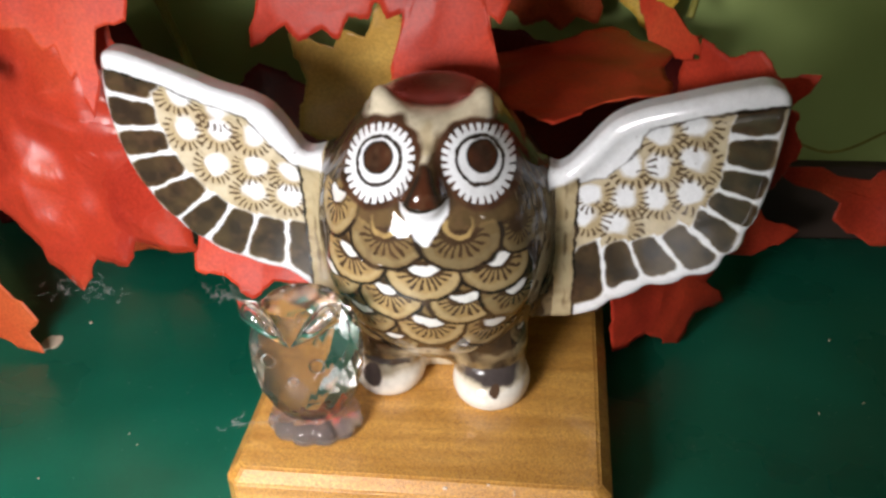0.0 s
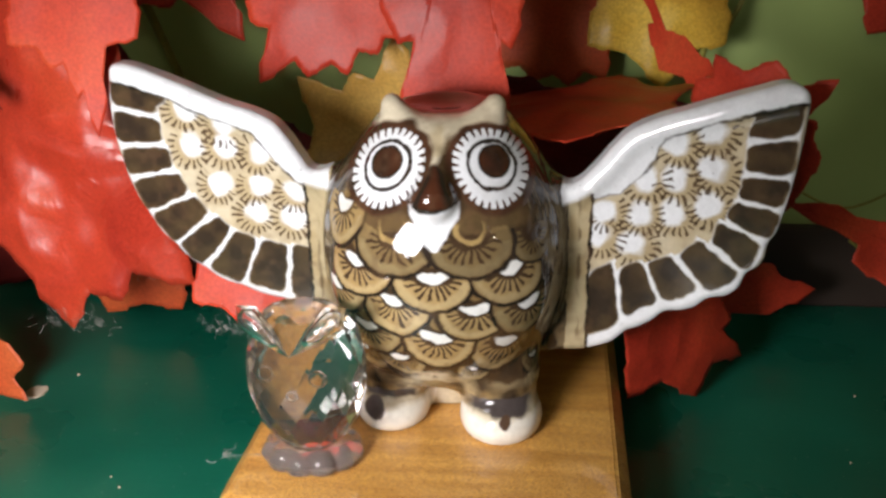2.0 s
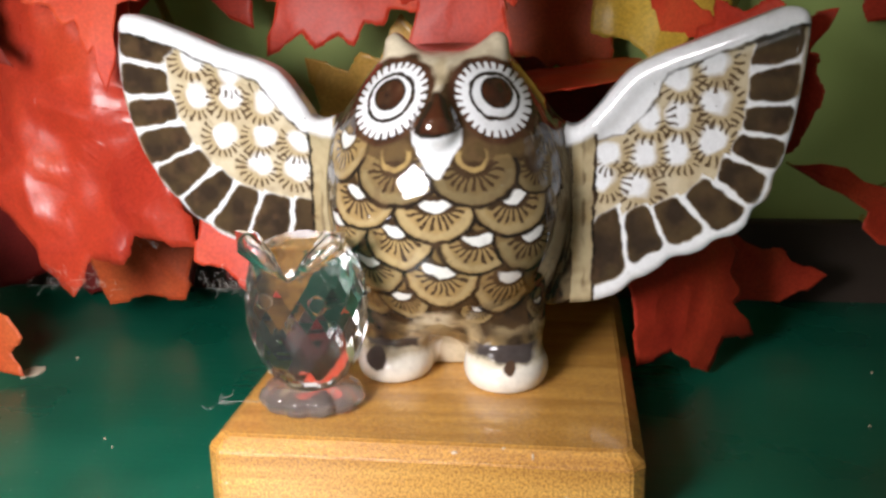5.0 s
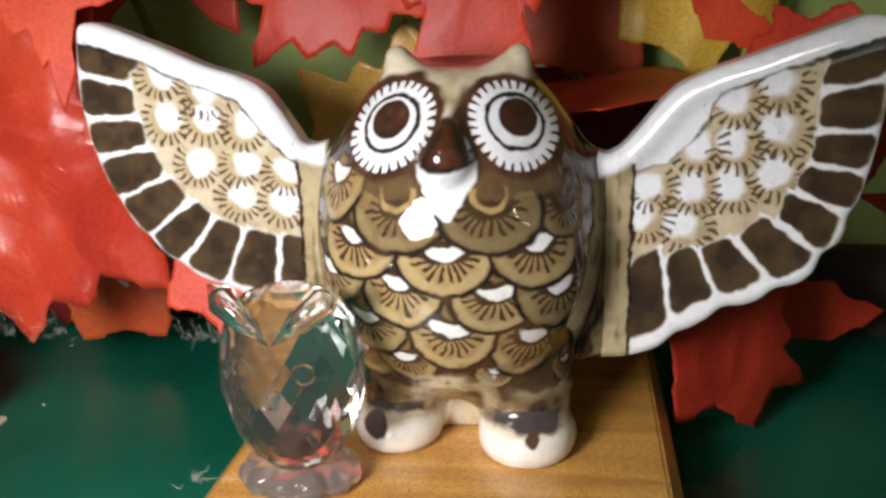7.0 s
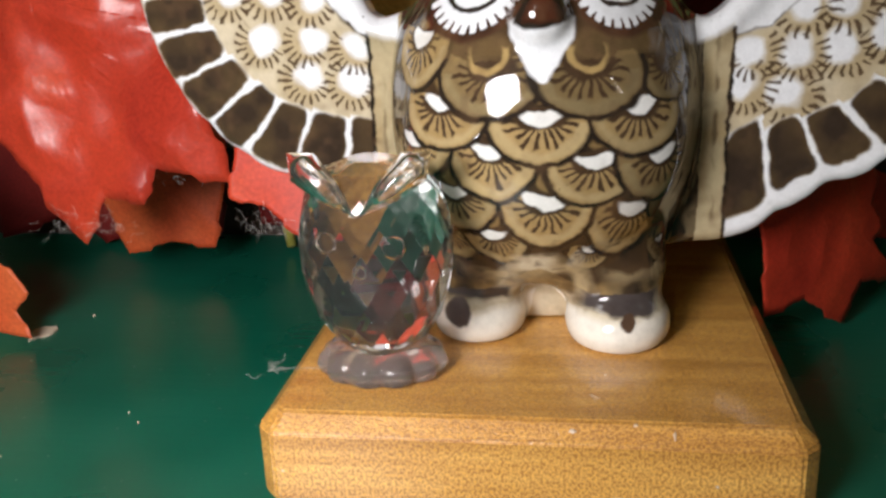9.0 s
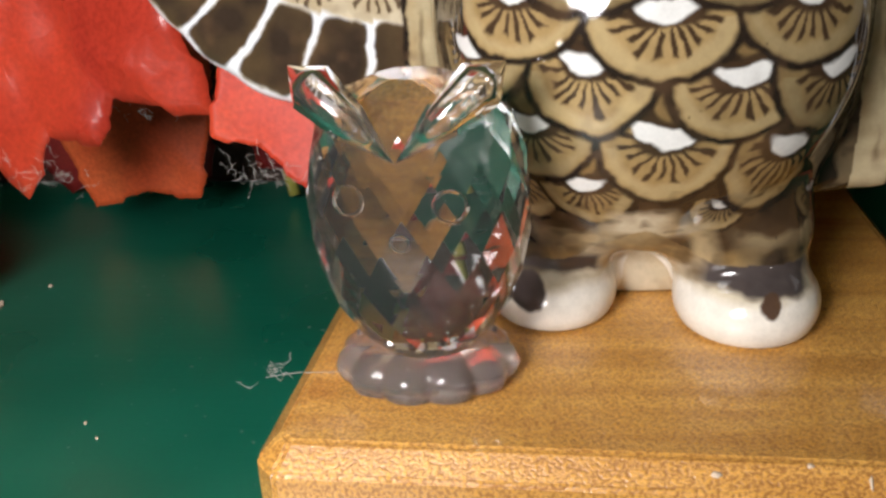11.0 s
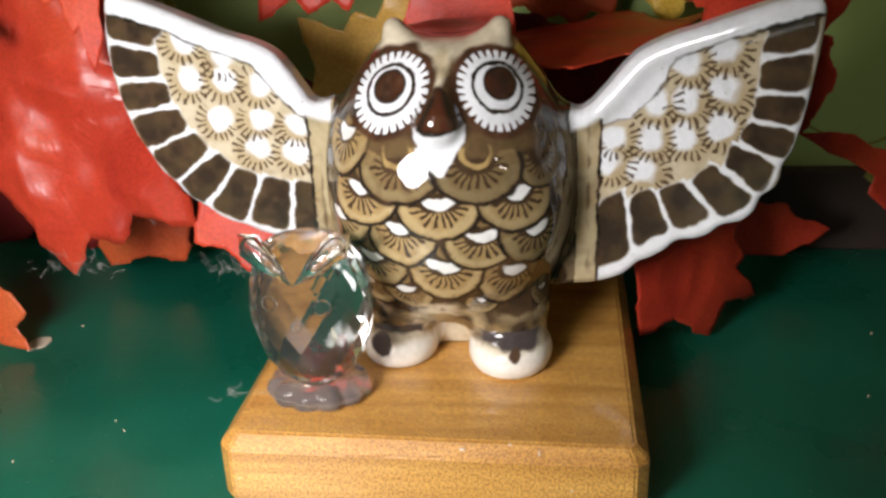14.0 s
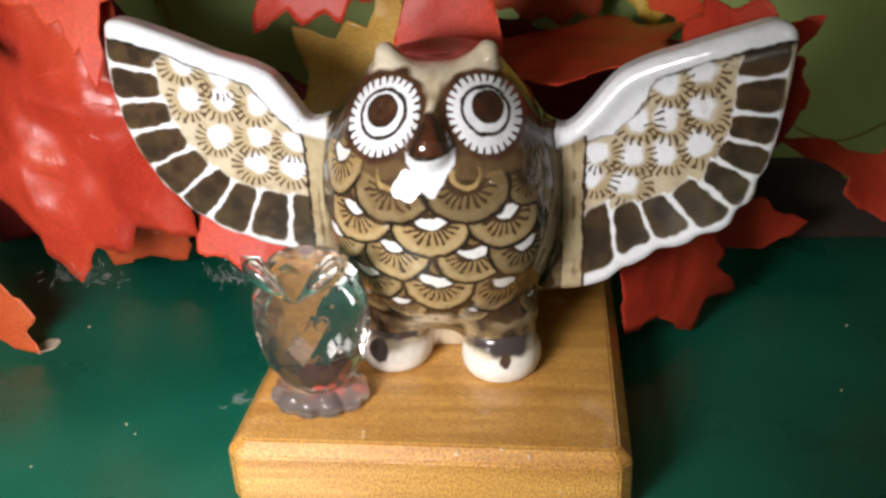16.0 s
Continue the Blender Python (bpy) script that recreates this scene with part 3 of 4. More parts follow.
def owl_colours(p, n):
    x, y, z = p[:, 0], p[:, 1], p[:, 2]
    b = Brush(len(p), BROWN)
    x0, z0 = x, z
    x = x + 0.55 * (value_noise(x, y, z, 1.7, 51) - 0.5) + 0.22 * (value_noise(x, y, z, 0.6, 53) - 0.5)
    z = z + 0.55 * (value_noise(x0, y, z0, 1.7, 52) - 0.5) + 0.22 * (value_noise(x0, y, z0, 0.6, 54) - 0.5)
    big, mid, fine = (value_noise(x, y, z, s, i) for i, s in enumerate((7.0, 2.4, 0.7)))
    b.lay(np.clip(mid * 1.5 - 0.3, 0, 1) * 0.85, DARK)
    front = n[:, 1] < 0.45
    u = np.arctan2(x - 1.5, 38.3 - y) * 21.5
    on_body = (np.abs(x - 1.5) < 23.5) & (z > 20)
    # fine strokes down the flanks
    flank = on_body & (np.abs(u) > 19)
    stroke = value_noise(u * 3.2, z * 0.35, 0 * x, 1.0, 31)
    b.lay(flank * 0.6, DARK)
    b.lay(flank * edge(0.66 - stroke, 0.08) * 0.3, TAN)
    # overlapping scales, lowest first
    chest = (on_body & (y < 41) & (z < 58.5) & (np.abs(u) < 27)).astype(float)
    for uc, zc, hw, drop, tone, heart in SCALES:
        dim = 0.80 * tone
        du, dz = (u - uc) / hw, (z - zc) / drop
        r = np.hypot(du, dz) + (mid - 0.5) * 0.07
        a = np.arctan2(dz, du)
        lower = chest * (dz < 0.28)
        b.lay(lower * edge(r - 1.13, 0.03), DARK)
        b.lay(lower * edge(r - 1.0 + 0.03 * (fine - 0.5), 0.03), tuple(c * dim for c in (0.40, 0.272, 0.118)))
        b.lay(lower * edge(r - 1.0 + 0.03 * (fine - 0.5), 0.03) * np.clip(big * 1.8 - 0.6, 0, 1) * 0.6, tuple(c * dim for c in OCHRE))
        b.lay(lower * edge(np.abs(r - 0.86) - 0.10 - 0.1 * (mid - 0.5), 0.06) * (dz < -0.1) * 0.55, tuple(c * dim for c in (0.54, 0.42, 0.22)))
        tooth = np.abs((a / math.pi * 9.5 + 0.8 * mid + uc) % 1 - 0.5)
        b.lay(lower * edge(np.maximum(np.abs(r - 0.46) - 0.24 - 0.07 * np.sin(a * 7 + zc), (tooth - 0.21 - 0.16 * (fine - 0.5)) * 0.5), 0.03), (0.045, 0.026, 0.014))
        b.lay(lower * edge(np.hypot(du / 0.52, (dz - 0.08) / 0.34) - 1 - 0.3 * (mid - 0.5), 0.1), (0.045, 0.026, 0.014))
        if heart:
            smile = np.hypot(du / (0.42 * heart), (dz - 0.02 - 0.9 * du * du) / 0.16) - 1 + 0.5 * (mid - 0.5)
            b.lay(lower * edge(smile, 0.12), (0.66, 0.65, 0.62))
            b.lay(chest * (dz >= 0.2) * edge(np.hypot(du / 0.25, (dz - 0.55) / 0.25) - 1 + 0.8 * (mid - 0.5), 0.15) * 0.6, OCHRE)
    # face
    face = on_body & front & (z > 54)
    fx = x - 1.6
    b.lay(face * edge(59 - z + 0.25 * np.abs(fx), 0.8), BROWN)
    cheek = face * edge(np.hypot((np.abs(fx) - 9.5) / 6.5, (z - 55.6) / 2.0) - 1, 0.2)
    b.lay(cheek * 0.25, OCHRE)
    arc = (on_body & (z > 50)) * edge(np.abs(np.hypot(np.abs(fx) - 6.4, z - 55.0) - 2.4) - 0.42, 0.15) * edge(z - 55.6, 0.3)
    b.lay(arc * edge(np.abs(fx) - 8.6, 0.4), (0.34, 0.23, 0.09))
    # brow and ears in cream
    b.lay((on_body & (z > 66.5)) * edge(68.2 - z + 0.012 * fx * fx * 0, 0.8) * 0.95, CREAM)
    b.lay((on_body & (z > 60)) * edge(np.abs(fx) - 0.30 * (z - 61.5), 0.5) * edge(62.5 - z, 0.6), CREAM)
    b.lay((on_body & (z > 64)) * edge(np.abs(fx) - 1.6, 0.5) * np.clip(mid * 1.6 - 0.3, 0, 1) * 0.6, TAN)
    b.lay((on_body & (z > 62) & (np.abs(fx) > 13.5)) * 0.75, BROWN)
    b.lay((on_body & (z > 66)) * np.clip(big * 1.7 - 0.75, 0, 1) * 0.7, TAN)
    for ex, ez, wide, high, lean, px, pz in ((-6.2, 63.1, 6.6, 5.9, 0.3, -0.1, 0.9), (10.7, 63.1, 6.0, 5.8, -0.3, 0.6, 1.0)):
        dx, dz = (0.4 * x + 0.6 * x0 - ex) / wide, (0.4 * z + 0.6 * z0 - ez) / high

        def oval(ox, oz):
            du, dv = dx - ox / wide, (dz - oz / high - lean * (dx - ox / wide)) / math.sqrt(1 - lean ** 2)
            return 6.3 * np.hypot(du, dv), np.arctan2(dv, du)
        r, a = oval(0, 0)
        ring = oval(0.4 * px, 0.5 * pz)[0]
        q = oval(px, pz)[0]
        on = (face & (r < 10)).astype(float)
        b.lay(on * edge(r - 7.5 - 0.8 * (mid - 0.5), 0.3), (0.070, 0.030, 0.016))
        b.lay(on * edge(r - 7.4, 0.4) * np.clip(mid * 2 - 0.7, 0, 1) * 0.8, DARK)
        tooth = np.abs((a / (2 * math.pi) * 29 + 0.2 * fine) % 1 - 0.5) * 2
        b.lay(on * edge(r - 6.35 - 0.25 * (mid - 0.5) + np.clip((tooth - 0.55) * 4, 0, 1) * (0.9 + 0.5 * fine), 0.13), WHITE)
        b.lay(on * edge(np.abs(ring - 3.9 - 0.2 * (mid - 0.5)) - 0.30 - 0.25 * (fine - 0.5), 0.13), DARK)
        b.lay(on * edge(q - 2.75, 0.14), DARK)
        b.lay(on * edge(q - 2.4, 0.2) * np.clip(0.35 + 1.3 * (mid - 0.3), 0, 1), CHESTNUT)
    # beak in chestnut over a white bib
    bib = face | (on_body & (z > 48))
    w = np.clip((z - 51.2) / 6.0, 0, 1)
    b.lay(bib * edge(np.abs(fx - 0.5) - 4.1 * w ** 0.7, 0.25) * edge(z - 59.0, 0.2) * edge(51.2 - z, 0.2), WHITE)
    nose = np.clip((64.6 - z) / 6.6, 0, 1)
    on = (bib & (y < 24)) * edge(np.abs(fx - 0.6) - 0.6 - 3.4 * nose, 0.2) * edge(z - 64.6, 0.3) * edge(58.0 + 0.06 * fx * fx - z, 0.2)
    b.lay(on, DARK)
    b.lay(on * edge(np.abs(fx - 0.6) - 2.7 * nose, 0.5) * edge(58.8 - z, 0.3), CHESTNUT)
    # head top
    b.lay((on_body & (z > 69.5)) * edge(np.abs(fx) - 6.0, 0.8) * edge(33.0 - y, 0.8), BROWN)
    b.lay((on_body & (z > 67.5)) * edge(np.abs(fx) - 7.4, 0.6) * edge(31.6 - y + 0.1 * np.abs(fx), 0.8), (0.06, 0.032, 0.02))
    b.lay((on_body & (z > 66)) * edge(12.2 - np.abs(fx), 0.5) * edge(66.5 - z, 0.5) * 0.9, BROWN)
    # feet
    b.lay((on_body & (z < 27)) * edge(z - 22.2 - 2.5 * (big - 0.5), 0.7) * np.clip(0.4 + mid, 0, 1), OCHRE)
    b.lay((on_body & (z < 26)) * edge(z - 22.0 - 3 * (mid - 0.5), 0.5) * np.clip(mid * 3 - 1.2, 0, 1), BROWN)
    belly = (on_body & (y < 36)) * edge(np.hypot((x - 2.3) / 5.8, (z - 21.5) / 6.2) - 1 + 0.5 * (mid - 0.5), 0.2)
    b.lay(belly * 0.9, TAN)
    b.lay(belly * np.clip(big * 2.4 - 0.8, 0, 1) * 0.8, CREAM)
    b.lay(belly * np.clip(mid * 2.6 - 1.4, 0, 1) * 0.8, BROWN)
    tops = (on_body & (y < 36) & (z < 26)) * edge(z - 24.4 - 2.4 * (mid - 0.5), 0.4) * edge(20.2 - z, 0.6)
    b.lay(tops * np.clip(big * 2.6 - 0.8, 0, 1) * 0.75, TAN)
    b.lay(tops * np.clip(mid * 3.4 - 1.5, 0, 1) * 0.85, DARK)
    b.lay((on_body & (z < 30) & (z > 19)) * np.clip(value_noise(x, y, z * 1.6, 1.2, 91) * 3 - 1.9, 0, 1) * 0.6, DARK)
    feet = (z < 20.8 + 3.6 * np.exp(-((x - 1.5) / 5) ** 2) + 1.6 * (big - 0.5)) & (np.abs(x - 1.5) < 20)
    fl = feet.astype(float)
    b.lay(fl * edge(z - 22.6 - 1.2 * (big - 0.5), 0.5), CREAM)
    b.lay(fl * np.clip(big * 2.2 - 0.95, 0, 1) * 0.7 * edge(17.0 - z, 1.0), TAN)
    b.lay(fl * np.clip(mid * 2.2 - 1.0, 0, 1) * 0.8 * edge(17.5 - z, 1.0), OCHRE)
    b.lay(fl * edge(18.6 - z, 0.8) * np.clip(mid * 2.6 - 0.85, 0, 1) * 0.85, BROWN)
    b.lay(fl * edge(20.4 - z - (big - 0.5), 0.6) * 0.6, OCHRE)
    b.lay(fl * edge(19.8 - z, 0.5) * np.clip(fine * 1.6 + mid - 1.0, 0, 1) * 0.7, BROWN)
    b.lay(fl * edge(np.abs(x - 1.5) - 4.5, 1.0) * np.clip(big * 2 - 0.5, 0, 1) * 0.5, TAN)
    toe = fl * (y < 33)
    b.lay(toe * edge(z - 17.7 - 1.2 * (mid - 0.5), 0.5), (0.70, 0.66, 0.58))
    b.lay(toe * edge(np.abs(z - 19.6 + 0.05 * (x - 12)) - 1.4 - 0.8 * (mid - 0.5), 0.3) * edge(np.abs(x - 12.4) - 5.4 - 2.0 * (big - 0.5), 0.5), (0.06, 0.048, 0.045))
    b.lay(toe * edge(np.abs(z - 20.2 + 0.1 * (x + 8)) - 1.1 - 0.8 * (mid - 0.5), 0.3) * edge(np.abs(x + 8.2) - 5.0, 0.5), (0.05, 0.04, 0.038))
    b.lay(toe * edge(np.hypot((x + 10.4) / 1.9, (z - 17.2) / 2.0) - 1 + 0.3 * (mid - 0.5), 0.1), (0.07, 0.05, 0.045))
    b.lay(toe * edge(np.hypot((x - 13.6) / 1.05, (z - 17.5) / 1.2) - 1 + 0.25 * (fine - 0.5), 0.1), (0.07, 0.04, 0.025))
    # wings
    for plate, paint, body, seed in ((WING_L, PAINT_L, 20.6, 2), (WING_R, PAINT_R, 22.4, 8)):
        side = paint.side
        past = (x - paint.seam) * side
        strip = (side * (x - 1.5) > body) & (y > 33) & (past < 0.5)
        b.lay(strip * 1.0, (0.40, 0.325, 0.195))
        b.lay(strip * np.clip(mid * 2 - 0.9, 0, 1) * 0.6, OCHRE)
        b.lay(strip * edge(np.abs(past + 1.9 + 0.02 * (z - 40)) - 0.22 - 0.5 * (mid - 0.5), 0.2) * np.clip(mid * 3 - 1, 0, 1) * 0.7, BROWN)
        on = edge(-past, 0.15) * (n[:, 1] < 0.6)
        paint_wing(b, on, plate, paint, x, z, seed)
        b.lay(edge(np.abs(past) - 0.3 - 0.3 * (fine - 0.5), 0.14) * (z < 56) * (n[:, 1] < 0.5), DARK)
        lead = plate.sample(plate.lead, x, z)
        b.lay((side * (x - 1.5) > 21) * edge(lead - 2.6, 0.5) * (y > 33), WHITE)
        b.lay((past > 0) * (n[:, 1] > 0.6), WHITE)
    # iron specks in the glaze
    speck = value_noise(x, y, z, 0.55, 77)
    b.lay(edge(0.965 - speck, 0.01) * 0.8 * (value_noise(x, y, z, 6.0, 5) > 0.55), DARK)
    wash = value_noise(x0, y, z0, 1.1, 61) * value_noise(x0, y, z0, 3.4, 62)
    pale = np.clip(b.c.mean(1) * 1.25, 0, 1)
    b.lay(np.clip(wash * 2.4 - 0.6, 0, 1) * (0.45 - 0.40 * pale), (0.11, 0.062, 0.032))
    b.c *= (0.88 + 0.24 * value_noise(x0, y, z0, 0.9, 63) * (1 - 0.7 * pale) + 0.17 * pale)[:, None]
    return b.c


def stoneware_owl():
    lo, hi = (-63, 14, 11.5), (66, 62, 80)
    verts, quads = surface(owl_shape, lo, hi, 0.6)
    verts = settle(owl_shape, verts, 3)
    verts, quads = refine(verts, quads)
    verts = settle(owl_shape, verts, 2)
    _, g = gradient(owl_shape, verts)
    near = (g[:, 1][quads].mean(1) < 0.3) & (verts[:, 2][quads].min(1) > 12.7)
    far = quads[~near]
    verts, fine = refine(verts, quads[near])
    verts = settle(owl_shape, verts, 2)
    quads = np.concatenate([fine, far])
    _, g = gradient(owl_shape, verts)
    g /= np.linalg.norm(g, axis=1)[:, None] + 1e-9
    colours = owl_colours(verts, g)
    verts = verts * MM
    me = bpy.data.meshes.new("stoneware_owl")
    me.vertices.add(len(verts))
    me.vertices.foreach_set("co", verts.astype(np.float32).ravel())
    me.loops.add(quads.size)
    me.loops.foreach_set("vertex_index", quads.astype(np.int32).ravel())
    me.polygons.add(len(quads))
    me.polygons.foreach_set("loop_start", np.arange(0, quads.size, 4, dtype=np.int32))
    me.polygons.foreach_set("use_smooth", np.ones(len(quads), bool))
    me.update(calc_edges=True)
    layer = me.color_attributes.new("glaze", "FLOAT_COLOR", "POINT")
    layer.data.foreach_set("color", np.concatenate([colours, np.ones((len(colours), 1))], 1).astype(np.float32).ravel())
    me.materials.append(GLAZE)
    return tagged(new("owl_figurine", me), "glazed stoneware owl with spread wings, painted in browns", "figurine")


stoneware_owl()


# ---- crystal owl ----
def crystal_owl():
    verts, faces, mats, soft = [], [], [], []
    cx, cy = -19.5, 13.8

    def put(vs, fs, mat, round_off=False):
        soft.extend([round_off] * len(fs))
        k = len(verts)
        verts.extend(Vector(v) * MM for v in vs)
        faces.extend(tuple(i + k for i in f) for f in fs)
        mats.extend([mat] * len(fs))

    # egg-shaped body in lozenge facets
    seg = 14
    rings = ((16.8, 4.4), (18.9, 6.6), (21.8, 8.4), (25.2, 9.6), (28.8, 10.2), (32.4, 10.2), (36.0, 9.8), (39.2, 8.7), (41.6, 6.5), (42.8, 3.2))
    vs, fs = [], []
    for i, (z, r) in enumerate(rings):
        for k in range(seg):
            a = 2 * math.pi * (k + (0.5 if i % 2 else 0.0)) / seg
            vs.append((cx + r * math.cos(a), cy + 0.86 * r * math.sin(a), z))
    for i in range(len(rings) - 1):
        for k in range(seg):
            a, b = i * seg + k, i * seg + (k + 1) % seg
            c, d = a + seg, b + seg
            if i % 2:
                fs += [(a, b, d), (a, d, c)]
            else:
                fs += [(a, b, c), (b, d, c)]
    fs.append(tuple(range(seg))[::-1])
    fs.append(tuple(range((len(rings) - 1) * seg, len(rings) * seg)))
    put(vs, fs, 0)
    # tufts: faceted spindles that meet in a V over the face
    for tip in ((-28.9, 8.8, 44.6), (-10.9, 9.2, 44.6)):
        a, b = Vector((cx - 0.4, cy - 7.9, 37.0)), Vector(tip)
        way = (b - a).normalized()
        s = way.cross(Vector((0, -1, 0.3))).normalized()
        o = s.cross(way)
        vs, sides = [a], 6
        for t, r in ((0.42, 1.5), (0.78, 1.95)):
            for k in range(sides):
                g = 2 * math.pi * k / sides
                vs.append(a + (b - a) * t + r * (math.cos(g) * s * 1.15 + math.sin(g) * o))
        vs.append(b)
        fs = []
        for k in range(sides):
            n = (k + 1) % sides
            fs += [(0, 1 + n, 1 + k), (1 + k, 1 + n, 1 + sides + n, 1 + sides + k), (1 + sides + k, 1 + sides + n, 1 + 2 * sides)]
        put(vs, fs, 0, True)
    # eyes and beak as small rings
    for ex, ez, er in ((-24.2, 33.6, 1.3), (-15.6, 33.2, 1.4), (-19.8, 30.2, 0.8)):
        t = 1 - ((ez - 31) / 16) ** 2
        ey = cy - 0.86 * math.sqrt(max(9.9 ** 2 * t - (ex - cx) ** 2, 1)) + 0.25
        vs, fs, m, n = [], [], 20, 6
        for i in range(m):
            a = 2 * math.pi * i / m
            for k in range(n):
                q = 2 * math.pi * k / n
                r = er + 0.17 * math.cos(q)
                vs.append((ex + r * math.cos(a), ey + 0.17 * math.sin(q) + 0.02 * (r * math.cos(a)) ** 2, ez + r * math.sin(a)))
        for i in range(m):
            for k in range(n):
                a, b = i * n + k, i * n + (k + 1) % n
                c, d = ((i + 1) % m) * n + k, ((i + 1) % m) * n + (k + 1) % n
                fs.append((a, c, d, b))
        put(vs, fs, 0)
    # scalloped foot
    m = 132
    prof = ((0.0, 0.90), (0.5, 1.0), (1.6, 1.04), (2.8, 0.98), (3.8, 0.84), (4.5, 0.60))
    vs, fs = [], []
    for h, s in prof:
        for k in range(m):
            a = 2 * math.pi * k / m
            r = 8.7 * s * (0.90 + 0.12 * abs(math.cos(a * 5.5)) ** 0.7)
            vs.append((cx - 0.4 + r * math.cos(a), cy + 1.2 + 0.82 * r * math.sin(a), 12.52 + h))
    for i in range(len(prof) - 1):
        for k in range(m):
            a, b = i * m + k, i * m + (k + 1) % m
            fs.append((a, b, b + m, a + m))
    fs.append(tuple(range(m))[::-1])
    fs.append(tuple(range((len(prof) - 1) * m, len(prof) * m)))
    put(vs, fs, 1, True)
    me = mesh_from("crystal_owl", verts, faces, False)
    me.materials.append(CRYSTAL)
    me.materials.append(FROST)
    me.polygons.foreach_set("material_index", mats)
    me.polygons.foreach_set("use_smooth", soft)
    me.update()
    return tagged(new("crystal_owl_figurine", me), "small clear cut-crystal owl with pointed tufts on a scalloped foot", "figurine")


crystal_owl()


# ---- garland of artificial maple leaves ----
garland = tagged(new("leaf_garland"), "garland of glossy artificial red and orange maple leaves behind the owl", "garland")


def leaf(mat, centre, normal, tips, core, wave=1.2, seed=1, label=""):
    """A cloth leaf: tips are places of its points in the room with the half-width of each lobe in degrees."""
    rnd = random.Random(seed)
    c, n = Vector(centre), Vector(normal).normalized()
    cloud = np.array([t[:3] for t in tips]) - np.array(centre)
    flat = Vector(np.linalg.svd(cloud)[2][2])
    if abs(flat.dot(n)) > 0.5:
        n = flat if flat.dot(n) > 0 else -flat
    up = Vector((0, 0, 1)) if abs(n.z) < 0.8 else Vector((0, 1, 0))
    u = up.cross(n).normalized()
    v = n.cross(u)
    lobes = []
    for x, y, z, w in tips:
        d = Vector((x, y, z)) - c
        lobes.append((math.atan2(d.dot(v), d.dot(u)), math.hypot(d.dot(u), d.dot(v)), w / 45, d.dot(n)))
    lobes.sort()
    # outline: straight-sided lobes with a tooth or two, notched between
    ring = []
    for (a0, r0, w0, _), (a1, r1, w1, _) in zip(lobes, lobes[1:] + [(lobes[0][0] + 2 * math.pi, *lobes[0][1:])]):
        gap = a1 - a0
        deep = max(core, min(r0, r1) * (0.97 - 0.19 * min(gap, 2.2)) * min(1, min(w0, w1)) ** 0.3)
        deep = min(deep, 0.92 * min(r0, r1))
        p0, p1 = (Vector((r * math.cos(a), r * math.sin(a), 0)) for a, r in ((a0, r0), (a1, r1)))
        am = a0 + gap * rnd.uniform(0.42, 0.58)
        pm = Vector((deep * math.cos(am), deep * math.sin(am), 0))
        ring.append(p0)
        for q0, q1, order in ((p0, pm, 1), (pm, p1, -1)):
            side = (q1 - q0)
            out = Vector((side.y, -side.x, 0)).normalized() * 0.06 * side.length
            f0 = rnd.uniform(0.34, 0.5)
            pair = (f0, f0 + 0.10) if order > 0 else (1 - f0 - 0.10, 1 - f0)
            bulge = (1.0, -0.1) if order > 0 else (-0.1, 1.0)
            ring += [q0 + side * f + out * k for f, k in zip(pair, bulge)]
            if order > 0:
                ring.append(pm)
    knots = [math.atan2(p.y, p.x) for p in ring]
    angles = sorted(set([round(2 * math.pi * i / 180 - math.pi, 5) for i in range(180)] + [round(k, 5) for k in knots]))
    count, rings = len(angles), 22
    radius, lift, reach = [], [], []
    for a in angles:
        d = Vector((math.cos(a), math.sin(a), 0))
        r = 0.0
        for p, q in zip(ring, ring[1:] + ring[:1]):
            e = q - p
            det = d.x * -e.y + d.y * e.x
            if abs(det) > 1e-9:
                t = (p.x * -e.y + p.y * e.x) / det
                k = (d.x * p.y - d.y * p.x) / det
                if t > 0 and -1e-4 <= k <= 1 + 1e-4:
                    r = max(r, t)
        top, far, tot = 0.0, 0.0, 1e-6
        for la, ll, lw, ld in lobes:
            w = math.exp(-(((a - la + math.pi) % (2 * math.pi) - math.pi) / 1.7) ** 2)
            top += w * ld
            far += w * ll
            tot += w
        radius.append(max(r, 0.4 * core) * (1 + 0.008 * rnd.uniform(-1, 1)))
        lift.append(0.65 * top / tot * min(1, tot))
        reach.append(far / tot)
    verts = []
    off = seed * 13.7
    for side in (0, 1):
        for j in range(rings):
            f = (j + 0.5) / rings if j < rings - 1 else 1.0
            for i in range(count):
                a = angles[i]
                r = radius[i] * f
                p2 = (r * math.cos(a), r * math.sin(a))
                s = Vector((p2[0] / 20 + off, p2[1] / 20, 0.3))
                h = lift[i] * min(r / reach[i], 1.3) ** 2 + wave * (noise.noise(s) + 0.7 * (0.5 - abs(noise.noise(s * 1.9 + Vector((3, 1, 0))))) + 0.10 * noise.noise(s * 4.3))
                for la, ll, lw, ld in lobes:
                    away = abs((a - la + math.pi) % (2 * math.pi) - math.pi)
                    h -= 0.009 * math.exp(-(away * r / 0.9) ** 2) * min(1, r / 3) * (away < 1)
                q = c + u * p2[0] + v * p2[1] + n * (h - 0.22 * side)
                if q.z < 0.4:
                    q = Vector((q.x, q.y - (0.4 - q.z) * 0.5, 0.4 + 0.1 * (1 - side)))
                verts.append(q * MM)
    faces = []
    m = count * rings
    for j in range(rings - 1):
        for i in range(count):
            a, b = j * count + i, j * count + (i + 1) % count
            faces.append((a, b, b + count, a + count))
            faces.append((a + m, a + count + m, b + count + m, b + m))
